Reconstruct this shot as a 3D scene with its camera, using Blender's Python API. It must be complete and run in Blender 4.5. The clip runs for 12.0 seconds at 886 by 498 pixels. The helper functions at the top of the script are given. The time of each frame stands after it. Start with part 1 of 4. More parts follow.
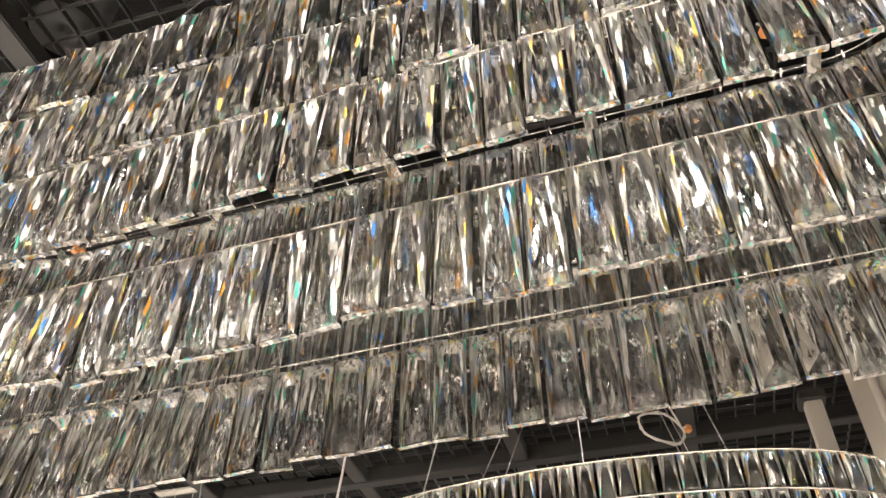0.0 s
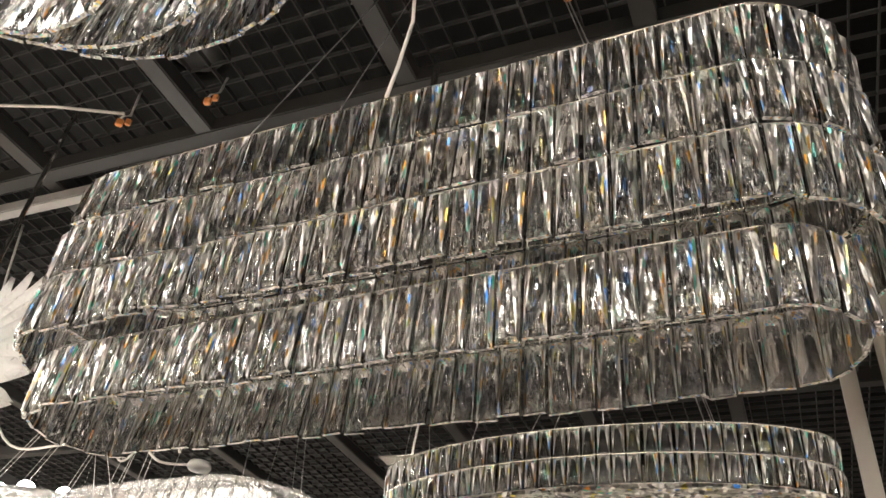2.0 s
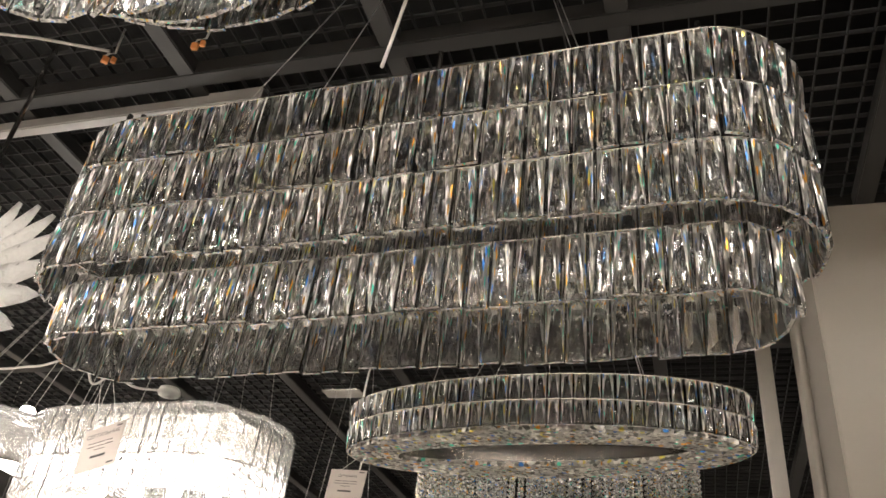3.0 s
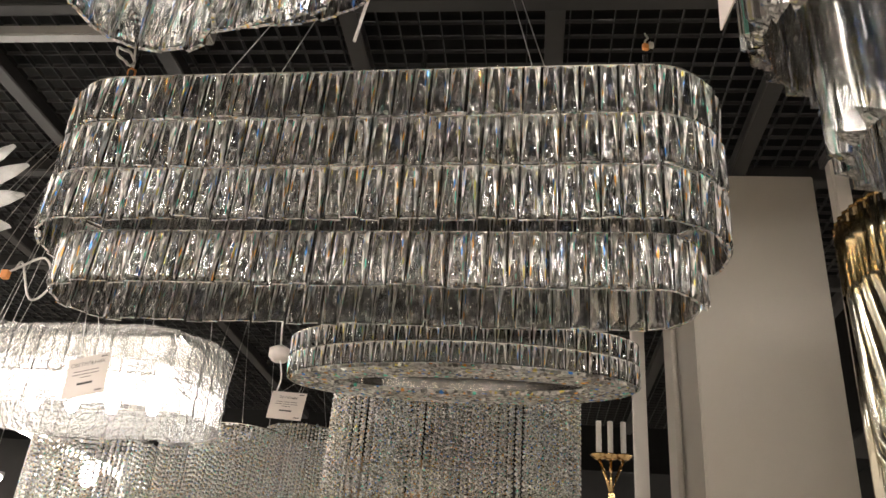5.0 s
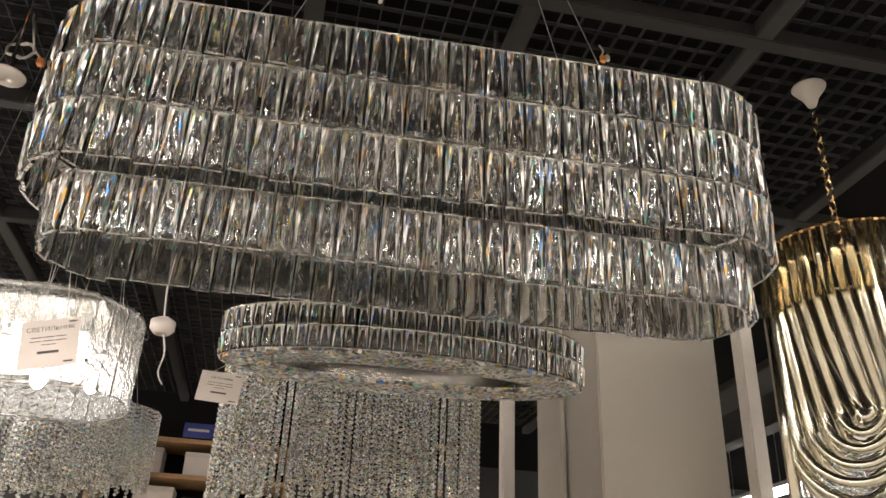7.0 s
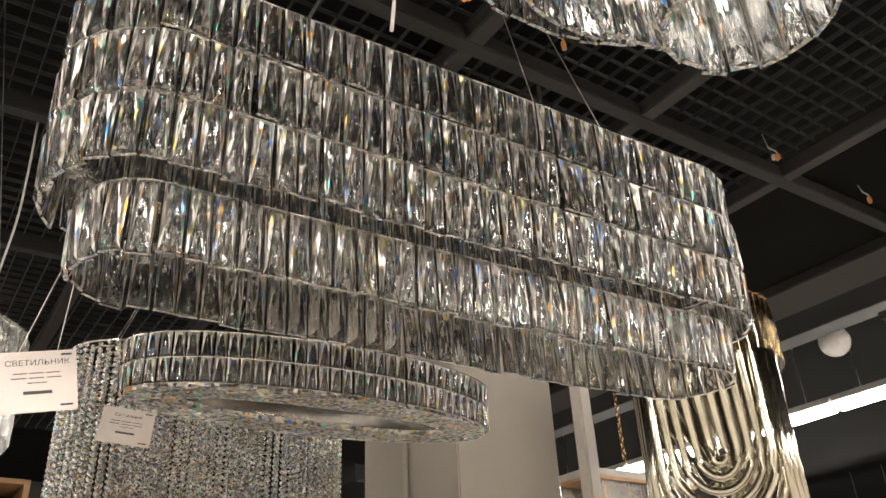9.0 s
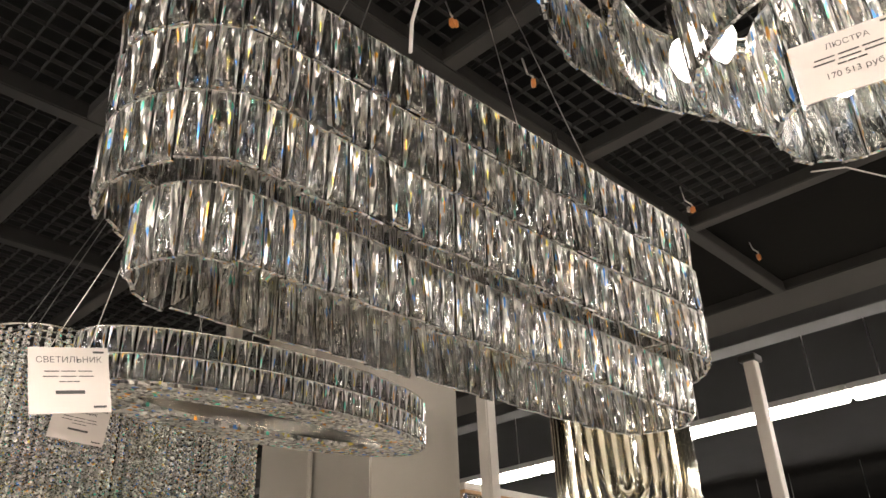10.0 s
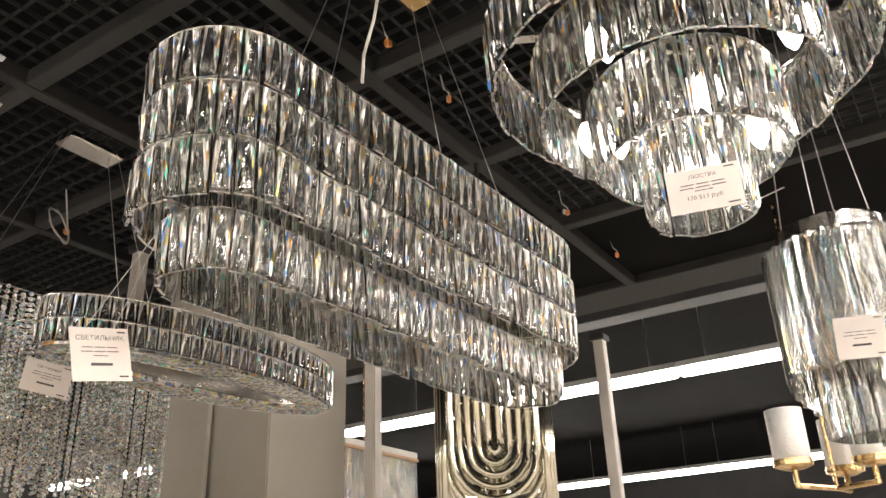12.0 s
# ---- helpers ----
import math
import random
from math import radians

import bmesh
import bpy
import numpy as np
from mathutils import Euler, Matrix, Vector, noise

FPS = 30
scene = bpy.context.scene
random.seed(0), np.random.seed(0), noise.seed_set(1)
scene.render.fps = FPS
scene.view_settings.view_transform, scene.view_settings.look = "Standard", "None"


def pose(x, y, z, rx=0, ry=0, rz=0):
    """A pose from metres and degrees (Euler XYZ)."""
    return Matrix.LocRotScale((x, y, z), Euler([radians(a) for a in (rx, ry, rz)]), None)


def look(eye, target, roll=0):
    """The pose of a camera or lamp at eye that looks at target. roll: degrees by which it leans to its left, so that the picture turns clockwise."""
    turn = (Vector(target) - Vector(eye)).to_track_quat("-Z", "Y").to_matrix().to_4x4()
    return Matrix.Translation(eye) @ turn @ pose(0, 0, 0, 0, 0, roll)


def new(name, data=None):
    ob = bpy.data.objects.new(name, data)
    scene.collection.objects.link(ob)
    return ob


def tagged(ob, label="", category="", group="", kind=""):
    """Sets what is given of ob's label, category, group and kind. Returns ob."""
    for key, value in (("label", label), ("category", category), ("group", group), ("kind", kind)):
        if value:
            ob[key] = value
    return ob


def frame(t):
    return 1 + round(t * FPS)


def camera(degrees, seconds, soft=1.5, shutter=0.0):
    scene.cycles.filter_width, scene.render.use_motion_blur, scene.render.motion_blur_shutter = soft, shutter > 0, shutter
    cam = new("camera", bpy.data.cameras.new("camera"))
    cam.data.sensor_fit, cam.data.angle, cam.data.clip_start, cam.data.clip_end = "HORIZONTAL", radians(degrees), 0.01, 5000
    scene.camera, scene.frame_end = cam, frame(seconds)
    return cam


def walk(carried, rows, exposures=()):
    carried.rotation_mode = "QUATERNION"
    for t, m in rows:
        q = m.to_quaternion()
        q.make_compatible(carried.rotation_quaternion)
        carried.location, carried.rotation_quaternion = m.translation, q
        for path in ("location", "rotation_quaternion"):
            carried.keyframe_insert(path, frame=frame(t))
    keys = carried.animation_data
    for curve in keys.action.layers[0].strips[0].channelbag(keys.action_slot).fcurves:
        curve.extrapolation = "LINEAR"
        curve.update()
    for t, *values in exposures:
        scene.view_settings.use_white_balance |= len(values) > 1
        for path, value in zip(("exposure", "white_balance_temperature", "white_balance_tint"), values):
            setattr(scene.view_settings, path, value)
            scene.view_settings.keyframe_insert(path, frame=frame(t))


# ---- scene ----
cam = camera(57.1, 12.0)
# seconds, eye in metres, then yaw to the left of +y, pitch up and roll in degrees
ROWS = [
    (0.0, 0.0000, 0.0000, 1.6000, 17.00, 42.40, 0.53),
    (0.5, 0.0427, -0.0851, 1.5851, 18.74, 39.38, -0.75),
    (1.0, 0.1018, -0.1621, 1.5777, 20.80, 37.63, 0.14),
    (1.5, 0.1510, -0.1995, 1.5387, 23.37, 37.38, 3.47),
    (2.0, 0.1715, -0.2671, 1.5005, 25.64, 36.84, 6.79),
    (2.5, 0.1615, -0.3430, 1.4776, 23.61, 35.00, 6.78),
    (3.0, 0.1423, -0.4067, 1.4446, 19.07, 33.17, 6.66),
    (5.0, 0.0392, -0.6396, 1.4341, 7.47, 26.94, 4.78),
    (5.5, -0.0606, -0.6687, 1.4331, 3.40, 25.87, 4.00),
    (6.0, -0.1668, -0.6459, 1.4322, 1.14, 25.82, 3.41),
    (6.5, -0.2677, -0.5902, 1.4391, -3.82, 26.53, 2.96),
    (7.0, -0.3650, -0.5622, 1.4440, -11.23, 26.91, 2.55),
    (9.0, -0.7806, -0.3734, 1.4948, -35.00, 28.22, -3.04),
    (9.5, -0.8575, -0.3097, 1.5083, -40.92, 28.91, -2.45),
    (10.0, -0.9779, -0.2558, 1.5195, -47.09, 28.03, -2.41),
    (10.5, -1.0529, -0.2436, 1.5142, -52.34, 26.73, -2.90),
    (11.0, -1.1161, -0.2848, 1.4907, -55.31, 25.92, -2.80),
    (11.5, -1.1921, -0.3304, 1.4824, -56.48, 25.15, -2.40),
    (12.0, -1.2632, -0.3429, 1.4834, -57.65, 24.39, -2.26),
]


def gaze(x, y, z, yaw, pitch, roll):
    a, b = radians(yaw), radians(pitch)
    return look((x, y, z), (x - math.sin(a) * math.cos(b), y + math.cos(a) * math.cos(b), z + math.sin(b)), roll)


walk(cam, [(t, gaze(*row)) for t, *row in ROWS], ((0.0, 1.15), (0.7, 0.9), (1.6, 0.5), (3.0, 0.1), (5.0, 0.0), (7.2, 0.0), (9.0, 0.15), (12.0, 0.25)))

# ---- world and light ----
world = bpy.data.worlds.new("world")
scene.world = world
world.use_nodes = True
world.node_tree.nodes["Background"].inputs[0].default_value = (0.9, 0.85, 0.8, 1)
world.node_tree.nodes["Background"].inputs[1].default_value = 0.02
scene.view_settings.exposure = 0.0


# ---- materials ----
def material(name):
    m = bpy.data.materials.new(name)
    m.use_nodes = True
    nt = m.node_tree
    return m, nt, nt.nodes["Principled BSDF"]


def noise_node(nt, scale, detail=4.0):
    co = nt.nodes.new("ShaderNodeTexCoord")
    n = nt.nodes.new("ShaderNodeTexNoise")
    n.inputs["Scale"].default_value = scale
    n.inputs["Detail"].default_value = detail
    nt.links.new(co.outputs["Object"], n.inputs["Vector"])
    return n


def surface(name, dark, light, scale=6.0, rough=0.6, metal=0.0, bump=0.0, bump_scale=60.0, rough_var=0.1, sheen=0.5):
    m, nt, b = material(name)
    n = noise_node(nt, scale)
    ramp = nt.nodes.new("ShaderNodeValToRGB")
    ramp.color_ramp.elements[0].position, ramp.color_ramp.elements[1].position = 0.3, 0.7
    ramp.color_ramp.elements[0].color, ramp.color_ramp.elements[1].color = (*dark, 1), (*light, 1)
    nt.links.new(n.outputs["Fac"], ramp.inputs["Fac"])
    nt.links.new(ramp.outputs["Color"], b.inputs["Base Color"])
    r = nt.nodes.new("ShaderNodeMapRange")
    r.inputs["To Min"].default_value, r.inputs["To Max"].default_value = max(rough - rough_var, 0.02), rough + rough_var
    nt.links.new(n.outputs["Fac"], r.inputs["Value"])
    nt.links.new(r.outputs["Result"], b.inputs["Roughness"])
    b.inputs["Metallic"].default_value = metal
    b.inputs["Specular IOR Level"].default_value = sheen
    if bump:
        n2 = noise_node(nt, bump_scale, 3.0)
        bp = nt.nodes.new("ShaderNodeBump")
        bp.inputs["Strength"].default_value = bump
        bp.inputs["Distance"].default_value = 0.002
        nt.links.new(n2.outputs["Fac"], bp.inputs["Height"])
        nt.links.new(bp.outputs["Normal"], b.inputs["Normal"])
    return m


def crystal(name, tint=(1, 1, 1), mirror=0.56, tilt=0.40, grain=(300, 300, 55), rough=0.27, spread=0.3):
    """Cut glass: small splinter-shaped facets, each tilted its own way, some clear and some mirroring; their light,
    dark and rainbow glints are painted in.
    """
    m, nt, b = material(name)
    out = nt.nodes["Material Output"]
    link_nodes = nt.links.new
    co = nt.nodes.new("ShaderNodeTexCoord")
    mp = nt.nodes.new("ShaderNodeMapping")
    mp.inputs["Scale"].default_value = grain
    link_nodes(co.outputs["Object"], mp.inputs["Vector"])
    info = nt.nodes.new("ShaderNodeObjectInfo")
    far = nt.nodes.new("ShaderNodeMath")
    far.operation = "MULTIPLY"
    far.inputs[1].default_value = 40.0
    link_nodes(info.outputs["Random"], far.inputs[0])
    n = nt.nodes.new("ShaderNodeTexVoronoi")
    n.voronoi_dimensions = "4D"
    n.inputs["Scale"].default_value = 1.0
    link_nodes(mp.outputs["Vector"], n.inputs["Vector"])
    link_nodes(far.outputs[0], n.inputs["W"])
    # each facet leans by its own random amount
    lean = nt.nodes.new("ShaderNodeVectorMath")
    lean.operation = "MULTIPLY_ADD"
    lean.inputs[1].default_value = (2 * tilt, 2 * tilt, 2 * tilt)
    lean.inputs[2].default_value = (-tilt, -tilt, -tilt)
    link_nodes(n.outputs["Color"], lean.inputs[0])
    geo = nt.nodes.new("ShaderNodeNewGeometry")
    add = nt.nodes.new("ShaderNodeVectorMath")
    add.operation = "ADD"
    link_nodes(geo.outputs["Normal"], add.inputs[0])
    link_nodes(lean.outputs[0], add.inputs[1])
    norm = nt.nodes.new("ShaderNodeVectorMath")
    norm.operation = "NORMALIZE"
    link_nodes(add.outputs[0], norm.inputs[0])
    b.inputs["Base Color"].default_value = (*tint, 1)
    b.inputs["Roughness"].default_value = 0.0
    b.inputs["IOR"].default_value = 1.53
    b.inputs["Transmission Weight"].default_value = 1.0
    g = nt.nodes.new("ShaderNodeBsdfPrincipled")
    g.inputs["Metallic"].default_value = 1.0
    g.inputs["Roughness"].default_value = rough
    # fixed facet colours stand in for bright and dark reflections and rainbow glints
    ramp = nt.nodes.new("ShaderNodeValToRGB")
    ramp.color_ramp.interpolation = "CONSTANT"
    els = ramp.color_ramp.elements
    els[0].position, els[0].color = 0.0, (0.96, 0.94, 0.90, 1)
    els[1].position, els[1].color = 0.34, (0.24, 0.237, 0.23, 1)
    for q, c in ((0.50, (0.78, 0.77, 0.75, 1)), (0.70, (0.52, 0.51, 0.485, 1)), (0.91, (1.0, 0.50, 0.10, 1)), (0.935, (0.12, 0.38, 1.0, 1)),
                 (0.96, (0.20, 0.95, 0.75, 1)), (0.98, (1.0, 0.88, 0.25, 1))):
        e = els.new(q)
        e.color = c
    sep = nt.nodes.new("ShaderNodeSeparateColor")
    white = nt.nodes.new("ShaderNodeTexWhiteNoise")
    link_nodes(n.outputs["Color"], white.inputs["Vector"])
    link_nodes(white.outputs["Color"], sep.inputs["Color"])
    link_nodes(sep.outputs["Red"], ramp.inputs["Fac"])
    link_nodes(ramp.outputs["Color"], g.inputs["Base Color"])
    if tilt:
        link_nodes(norm.outputs[0], g.inputs["Normal"])
        soft = nt.nodes.new("ShaderNodeVectorMath")
        soft.operation = "MULTIPLY_ADD"
        soft.inputs[1].default_value = (0.15, 0.15, 0.15)
        link_nodes(lean.outputs[0], soft.inputs[0])
        link_nodes(geo.outputs["Normal"], soft.inputs[2])
        even = nt.nodes.new("ShaderNodeVectorMath")
        even.operation = "NORMALIZE"
        link_nodes(soft.outputs[0], even.inputs[0])
        link_nodes(even.outputs[0], b.inputs["Normal"])
    share = nt.nodes.new("ShaderNodeMapRange")
    share.inputs["To Min"].default_value, share.inputs["To Max"].default_value = max(mirror - spread, 0.0), min(mirror + spread, 1.0)
    link_nodes(sep.outputs["Green"], share.inputs["Value"])
    mix = nt.nodes.new("ShaderNodeMixShader")
    link_nodes(share.outputs["Result"], mix.inputs["Fac"])
    link_nodes(b.outputs[0], mix.inputs[1])
    link_nodes(g.outputs[0], mix.inputs[2])
    link_nodes(mix.outputs[0], out.inputs["Surface"])
    return m


def glass(name, tint=(1, 1, 1), rough=0.0, ior=1.5, bump=0.0, bump_scale=80.0):
    m, nt, b = material(name)
    b.inputs["Base Color"].default_value = (*tint, 1)
    b.inputs["Roughness"].default_value = rough
    b.inputs["IOR"].default_value = ior
    b.inputs["Transmission Weight"].default_value = 1.0
    if bump:
        n2 = noise_node(nt, bump_scale, 3.0)
        bp = nt.nodes.new("ShaderNodeBump")
        bp.inputs["Strength"].default_value = bump
        bp.inputs["Distance"].default_value = 0.006
        nt.links.new(n2.outputs["Fac"], bp.inputs["Height"])
        nt.links.new(bp.outputs["Normal"], b.inputs["Normal"])
    return m


def lamp(name, colour, strength):
    m, nt, b = material(name)
    b.inputs["Base Color"].default_value = (0.8, 0.8, 0.8, 1)
    b.inputs["Emission Color"].default_value = (*colour, 1)
    b.inputs["Emission Strength"].default_value = strength
    return m


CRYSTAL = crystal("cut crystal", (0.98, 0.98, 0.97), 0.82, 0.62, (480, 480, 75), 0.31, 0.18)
# edge tinted dark to imitate the dark refraction lines between clear crystals
EDGE = glass("darkened crystal edge", (0.40, 0.40, 0.39), 0.05, 1.5)
CORE = crystal("clear crystal face", (0.98, 0.98, 0.97), 0.10, 0.50, (440, 440, 70), 0.31, 0.10)
BEAD = crystal("bead glass", (0.98, 0.97, 0.95), 0.80, 0.25, (300, 300, 300), 0.30, 0.2)
PRISM = crystal("clear prism glass", (0.98, 0.97, 0.95), 0.45, 0.10, (420, 420, 6), 0.16, 0.3)
AMBER = glass("amber glass", (0.72, 0.62, 0.43), 0.10, 1.5)
AMBER_PALE = surface("champagne lustre glass", (0.62, 0.58, 0.47), (0.73, 0.69, 0.58), 14, 0.17, 1.0, rough_var=0.05)
FROST = glass("textured lit glass", (0.98, 0.96, 0.93), 0.26, 1.45, 1.0, 120)
CHROME = surface("polished chrome", (0.62, 0.60, 0.57), (0.72, 0.70, 0.67), 30, 0.12, 1.0, rough_var=0.05)
GOLD = surface("brushed gold", (0.55, 0.38, 0.18), (0.68, 0.48, 0.24), 30, 0.25, 1.0)
STEEL = surface("steel wire", (0.35, 0.34, 0.32), (0.5, 0.48, 0.46), 40, 0.35, 1.0)
BLACK = surface("matt black paint", (0.003, 0.003, 0.0028), (0.007, 0.0068, 0.0064), 3, 0.85, bump=0.2, sheen=0.12)
MESH = surface("dark grey grid paint", (0.020, 0.0195, 0.0187), (0.029, 0.028, 0.027), 8, 0.6, sheen=0.3)
BEAM = surface("grey painted beam", (0.023, 0.0225, 0.0217), (0.034, 0.033, 0.032), 4, 0.55, bump=0.15)
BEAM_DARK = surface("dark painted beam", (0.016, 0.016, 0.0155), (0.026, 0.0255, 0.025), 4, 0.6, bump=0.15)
RAIL = surface("white track rail", (0.26, 0.255, 0.245), (0.36, 0.35, 0.34), 10, 0.4)
PLASTER = surface("beige painted plaster", (0.31, 0.285, 0.25), (0.35, 0.322, 0.282), 2.5, 0.75, bump=0.15, bump_scale=180)
POST = surface("white powder coat", (0.50, 0.47, 0.43), (0.58, 0.545, 0.50), 5, 0.5)
FLOOR = surface("pale shop floor", (0.46, 0.43, 0.39), (0.54, 0.51, 0.46), 2, 0.35)
SHOPWALL = surface("shop wall paint", (0.58, 0.54, 0.48), (0.68, 0.63, 0.56), 0.8, 0.8)
CABLE = surface("white cable sheath", (0.60, 0.58, 0.55), (0.70, 0.68, 0.64), 30, 0.45)
ORANGE = surface("orange clamp", (0.75, 0.28, 0.08), (0.85, 0.36, 0.12), 30, 0.4)
PAPER = surface("printed price card", (0.62, 0.56, 0.52), (0.66, 0.60, 0.56), 6, 0.5)
INK = surface("black print", (0.04, 0.039, 0.038), (0.07, 0.068, 0.066), 20, 0.6)
BULB = lamp("warm bulb", (1.0, 0.92, 0.83), 8.0)
GLOW = lamp("white lamp", (1.0, 0.95, 0.88), 60.0)
TUBE = lamp("fluorescent tube", (1.0, 0.91, 0.83), 34.0)
WHITE_GLASS = surface("white frosted glass", (0.78, 0.77, 0.75), (0.85, 0.84, 0.82), 40, 0.3, bump=0.6, bump_scale=150)
WOOD = surface("honey wood", (0.36, 0.21, 0.10), (0.48, 0.30, 0.15), 12, 0.5)
BLUE = surface("blue plastic", (0.02, 0.03, 0.22), (0.03, 0.05, 0.28), 10, 0.4)


# ---- mesh helpers ----
def link(name, bm, mat, parent=None, label="", smooth=False):
    me = bpy.data.meshes.new(name)
    bm.to_mesh(me)
    bm.free()
    me.materials.append(mat)
    if smooth:
        for p in me.polygons:
            p.use_smooth = True
    ob = new(name, me)
    if parent is not None:
        ob.parent = parent
    if label:
        tagged(ob, label)
    return ob


def part(name, bm, mat, parent, label="", smooth=False):
    return link(name, bm, mat, parent, label, smooth)


def thing(name, label, category, at=(0, 0, 0), rz=0.0, group=""):
    ob = new(name)
    ob.empty_display_size = 0.05
    ob.matrix_basis = pose(*at, 0, 0, rz)
    return tagged(ob, label, category, group)


def box(bm, x0, x1, y0, y1, z0, z1, m=None):
    vs = [bm.verts.new((x, y, z)) for x in (x0, x1) for y in (y0, y1) for z in (z0, z1)]
    if m is not None:
        for v in vs:
            v.co = m @ v.co
    for f in ((0, 1, 3, 2), (4, 6, 7, 5), (0, 4, 5, 1), (2, 3, 7, 6), (0, 2, 6, 4), (1, 5, 7, 3)):
        bm.faces.new([vs[i] for i in f])
    return vs


def boxed(*a, bevel=0.0, m=None):
    bm = bmesh.new()
    box(bm, *a)
    if bevel:
        bmesh.ops.bevel(bm, geom=list(bm.edges), offset=bevel, segments=2, affect="EDGES")
    if m is not None:
        bm.transform(m)
    return bm


def tube(bm, pts, r, sides=8, closed=False, flat=1.0):
    """A round bar swept along pts."""
    pts = [Vector(p) for p in pts]
    n = len(pts)
    rings = []
    ref = Vector((0, 0, 1))
    for i, p in enumerate(pts):
        a = pts[(i - 1) % n] if closed or i else pts[0]
        b = pts[(i + 1) % n] if closed or i < n - 1 else pts[-1]
        t = (b - a).normalized()
        if abs(t.dot(ref)) > 0.95:
            s = t.cross(Vector((1, 0, 0))).normalized()
        else:
            s = t.cross(ref).normalized()
        u = s.cross(t).normalized()
        rings.append([bm.verts.new(p + (s * math.cos(k * math.tau / sides) + u * math.sin(k * math.tau / sides) * flat) * r) for k in range(sides)])
    for i in range(n if closed else n - 1):
        A, B = rings[i], rings[(i + 1) % n]
        for k in range(sides):
            bm.faces.new((A[k], A[(k + 1) % sides], B[(k + 1) % sides], B[k]))
    if not closed:
        bm.faces.new(rings[0][::-1])
        bm.faces.new(rings[-1])
    bmesh.ops.recalc_face_normals(bm, faces=list(bm.faces))
    return bm


def tubed(pts, r, sides=8, closed=False):
    return tube(bmesh.new(), pts, r, sides, closed)


def lathe(bm, profile, sides=32, centre=(0, 0), m=None):
    """Turns (radius, z) pairs round the z axis; the profile is closed."""
    rings = []
    for r, z in profile:
        rings.append([bm.verts.new((centre[0] + r * math.cos(a * math.tau / sides), centre[1] + r * math.sin(a * math.tau / sides), z)) for a in range(sides)])
    n = len(profile)
    for i in range(n):
        A, B = rings[i], rings[(i + 1) % n]
        for k in range(sides):
            bm.faces.new((A[k], A[(k + 1) % sides], B[(k + 1) % sides], B[k]))
    if m is not None:
        bmesh.ops.transform(bm, matrix=m, verts=[v for r in rings for v in r])
    bmesh.ops.recalc_face_normals(bm, faces=list(bm.faces))
    return bm


def blob(bm, c, rx, ry, rz, u=14, v=8):
    res = bmesh.ops.create_uvsphere(bm, u_segments=u, v_segments=v, radius=1.0)
    bmesh.ops.transform(bm, matrix=Matrix.Translation(c) @ Matrix.Diagonal((rx, ry, rz, 1)), verts=res["verts"])
    return bm


def stadium(length, width, step, phase=0.0):
    """Points and outward angles at even steps round a long oval with straight sides, centred on the origin."""
    r = width / 2
    s = length - width
    total = 2 * s + math.tau * r
    n = round(total / step)
    out = []
    for i in range(n):
        d = (i + phase) * total / n
        if d < s:
            out.append((-s / 2 + d, -r, -math.pi / 2))
        elif d < s + math.pi * r:
            a = -math.pi / 2 + (d - s) / r
            out.append((s / 2 + r * math.cos(a), r * math.sin(a), a))
        elif d < 2 * s + math.pi * r:
            out.append((s / 2 - (d - s - math.pi * r), r, math.pi / 2))
        else:
            a = math.pi / 2 + (d - 2 * s - math.pi * r) / r
            out.append((-s / 2 + r * math.cos(a), r * math.sin(a), a))
    return out


def oval(sx, sy, count):
    """Points and outward angles round an ellipse at even arc steps."""
    fine = [(sx * math.cos(k * math.tau / 720), sy * math.sin(k * math.tau / 720)) for k in range(721)]
    acc = [0.0]
    for a, b in zip(fine, fine[1:]):
        acc.append(acc[-1] + math.dist(a, b))
    out, j = [], 0
    for i in range(count):
        d = acc[-1] * i / count
        while acc[j + 1] < d:
            j += 1
        x, y = fine[j]
        out.append((x, y, math.atan2(y / sy ** 2, x / sx ** 2)))
    return out


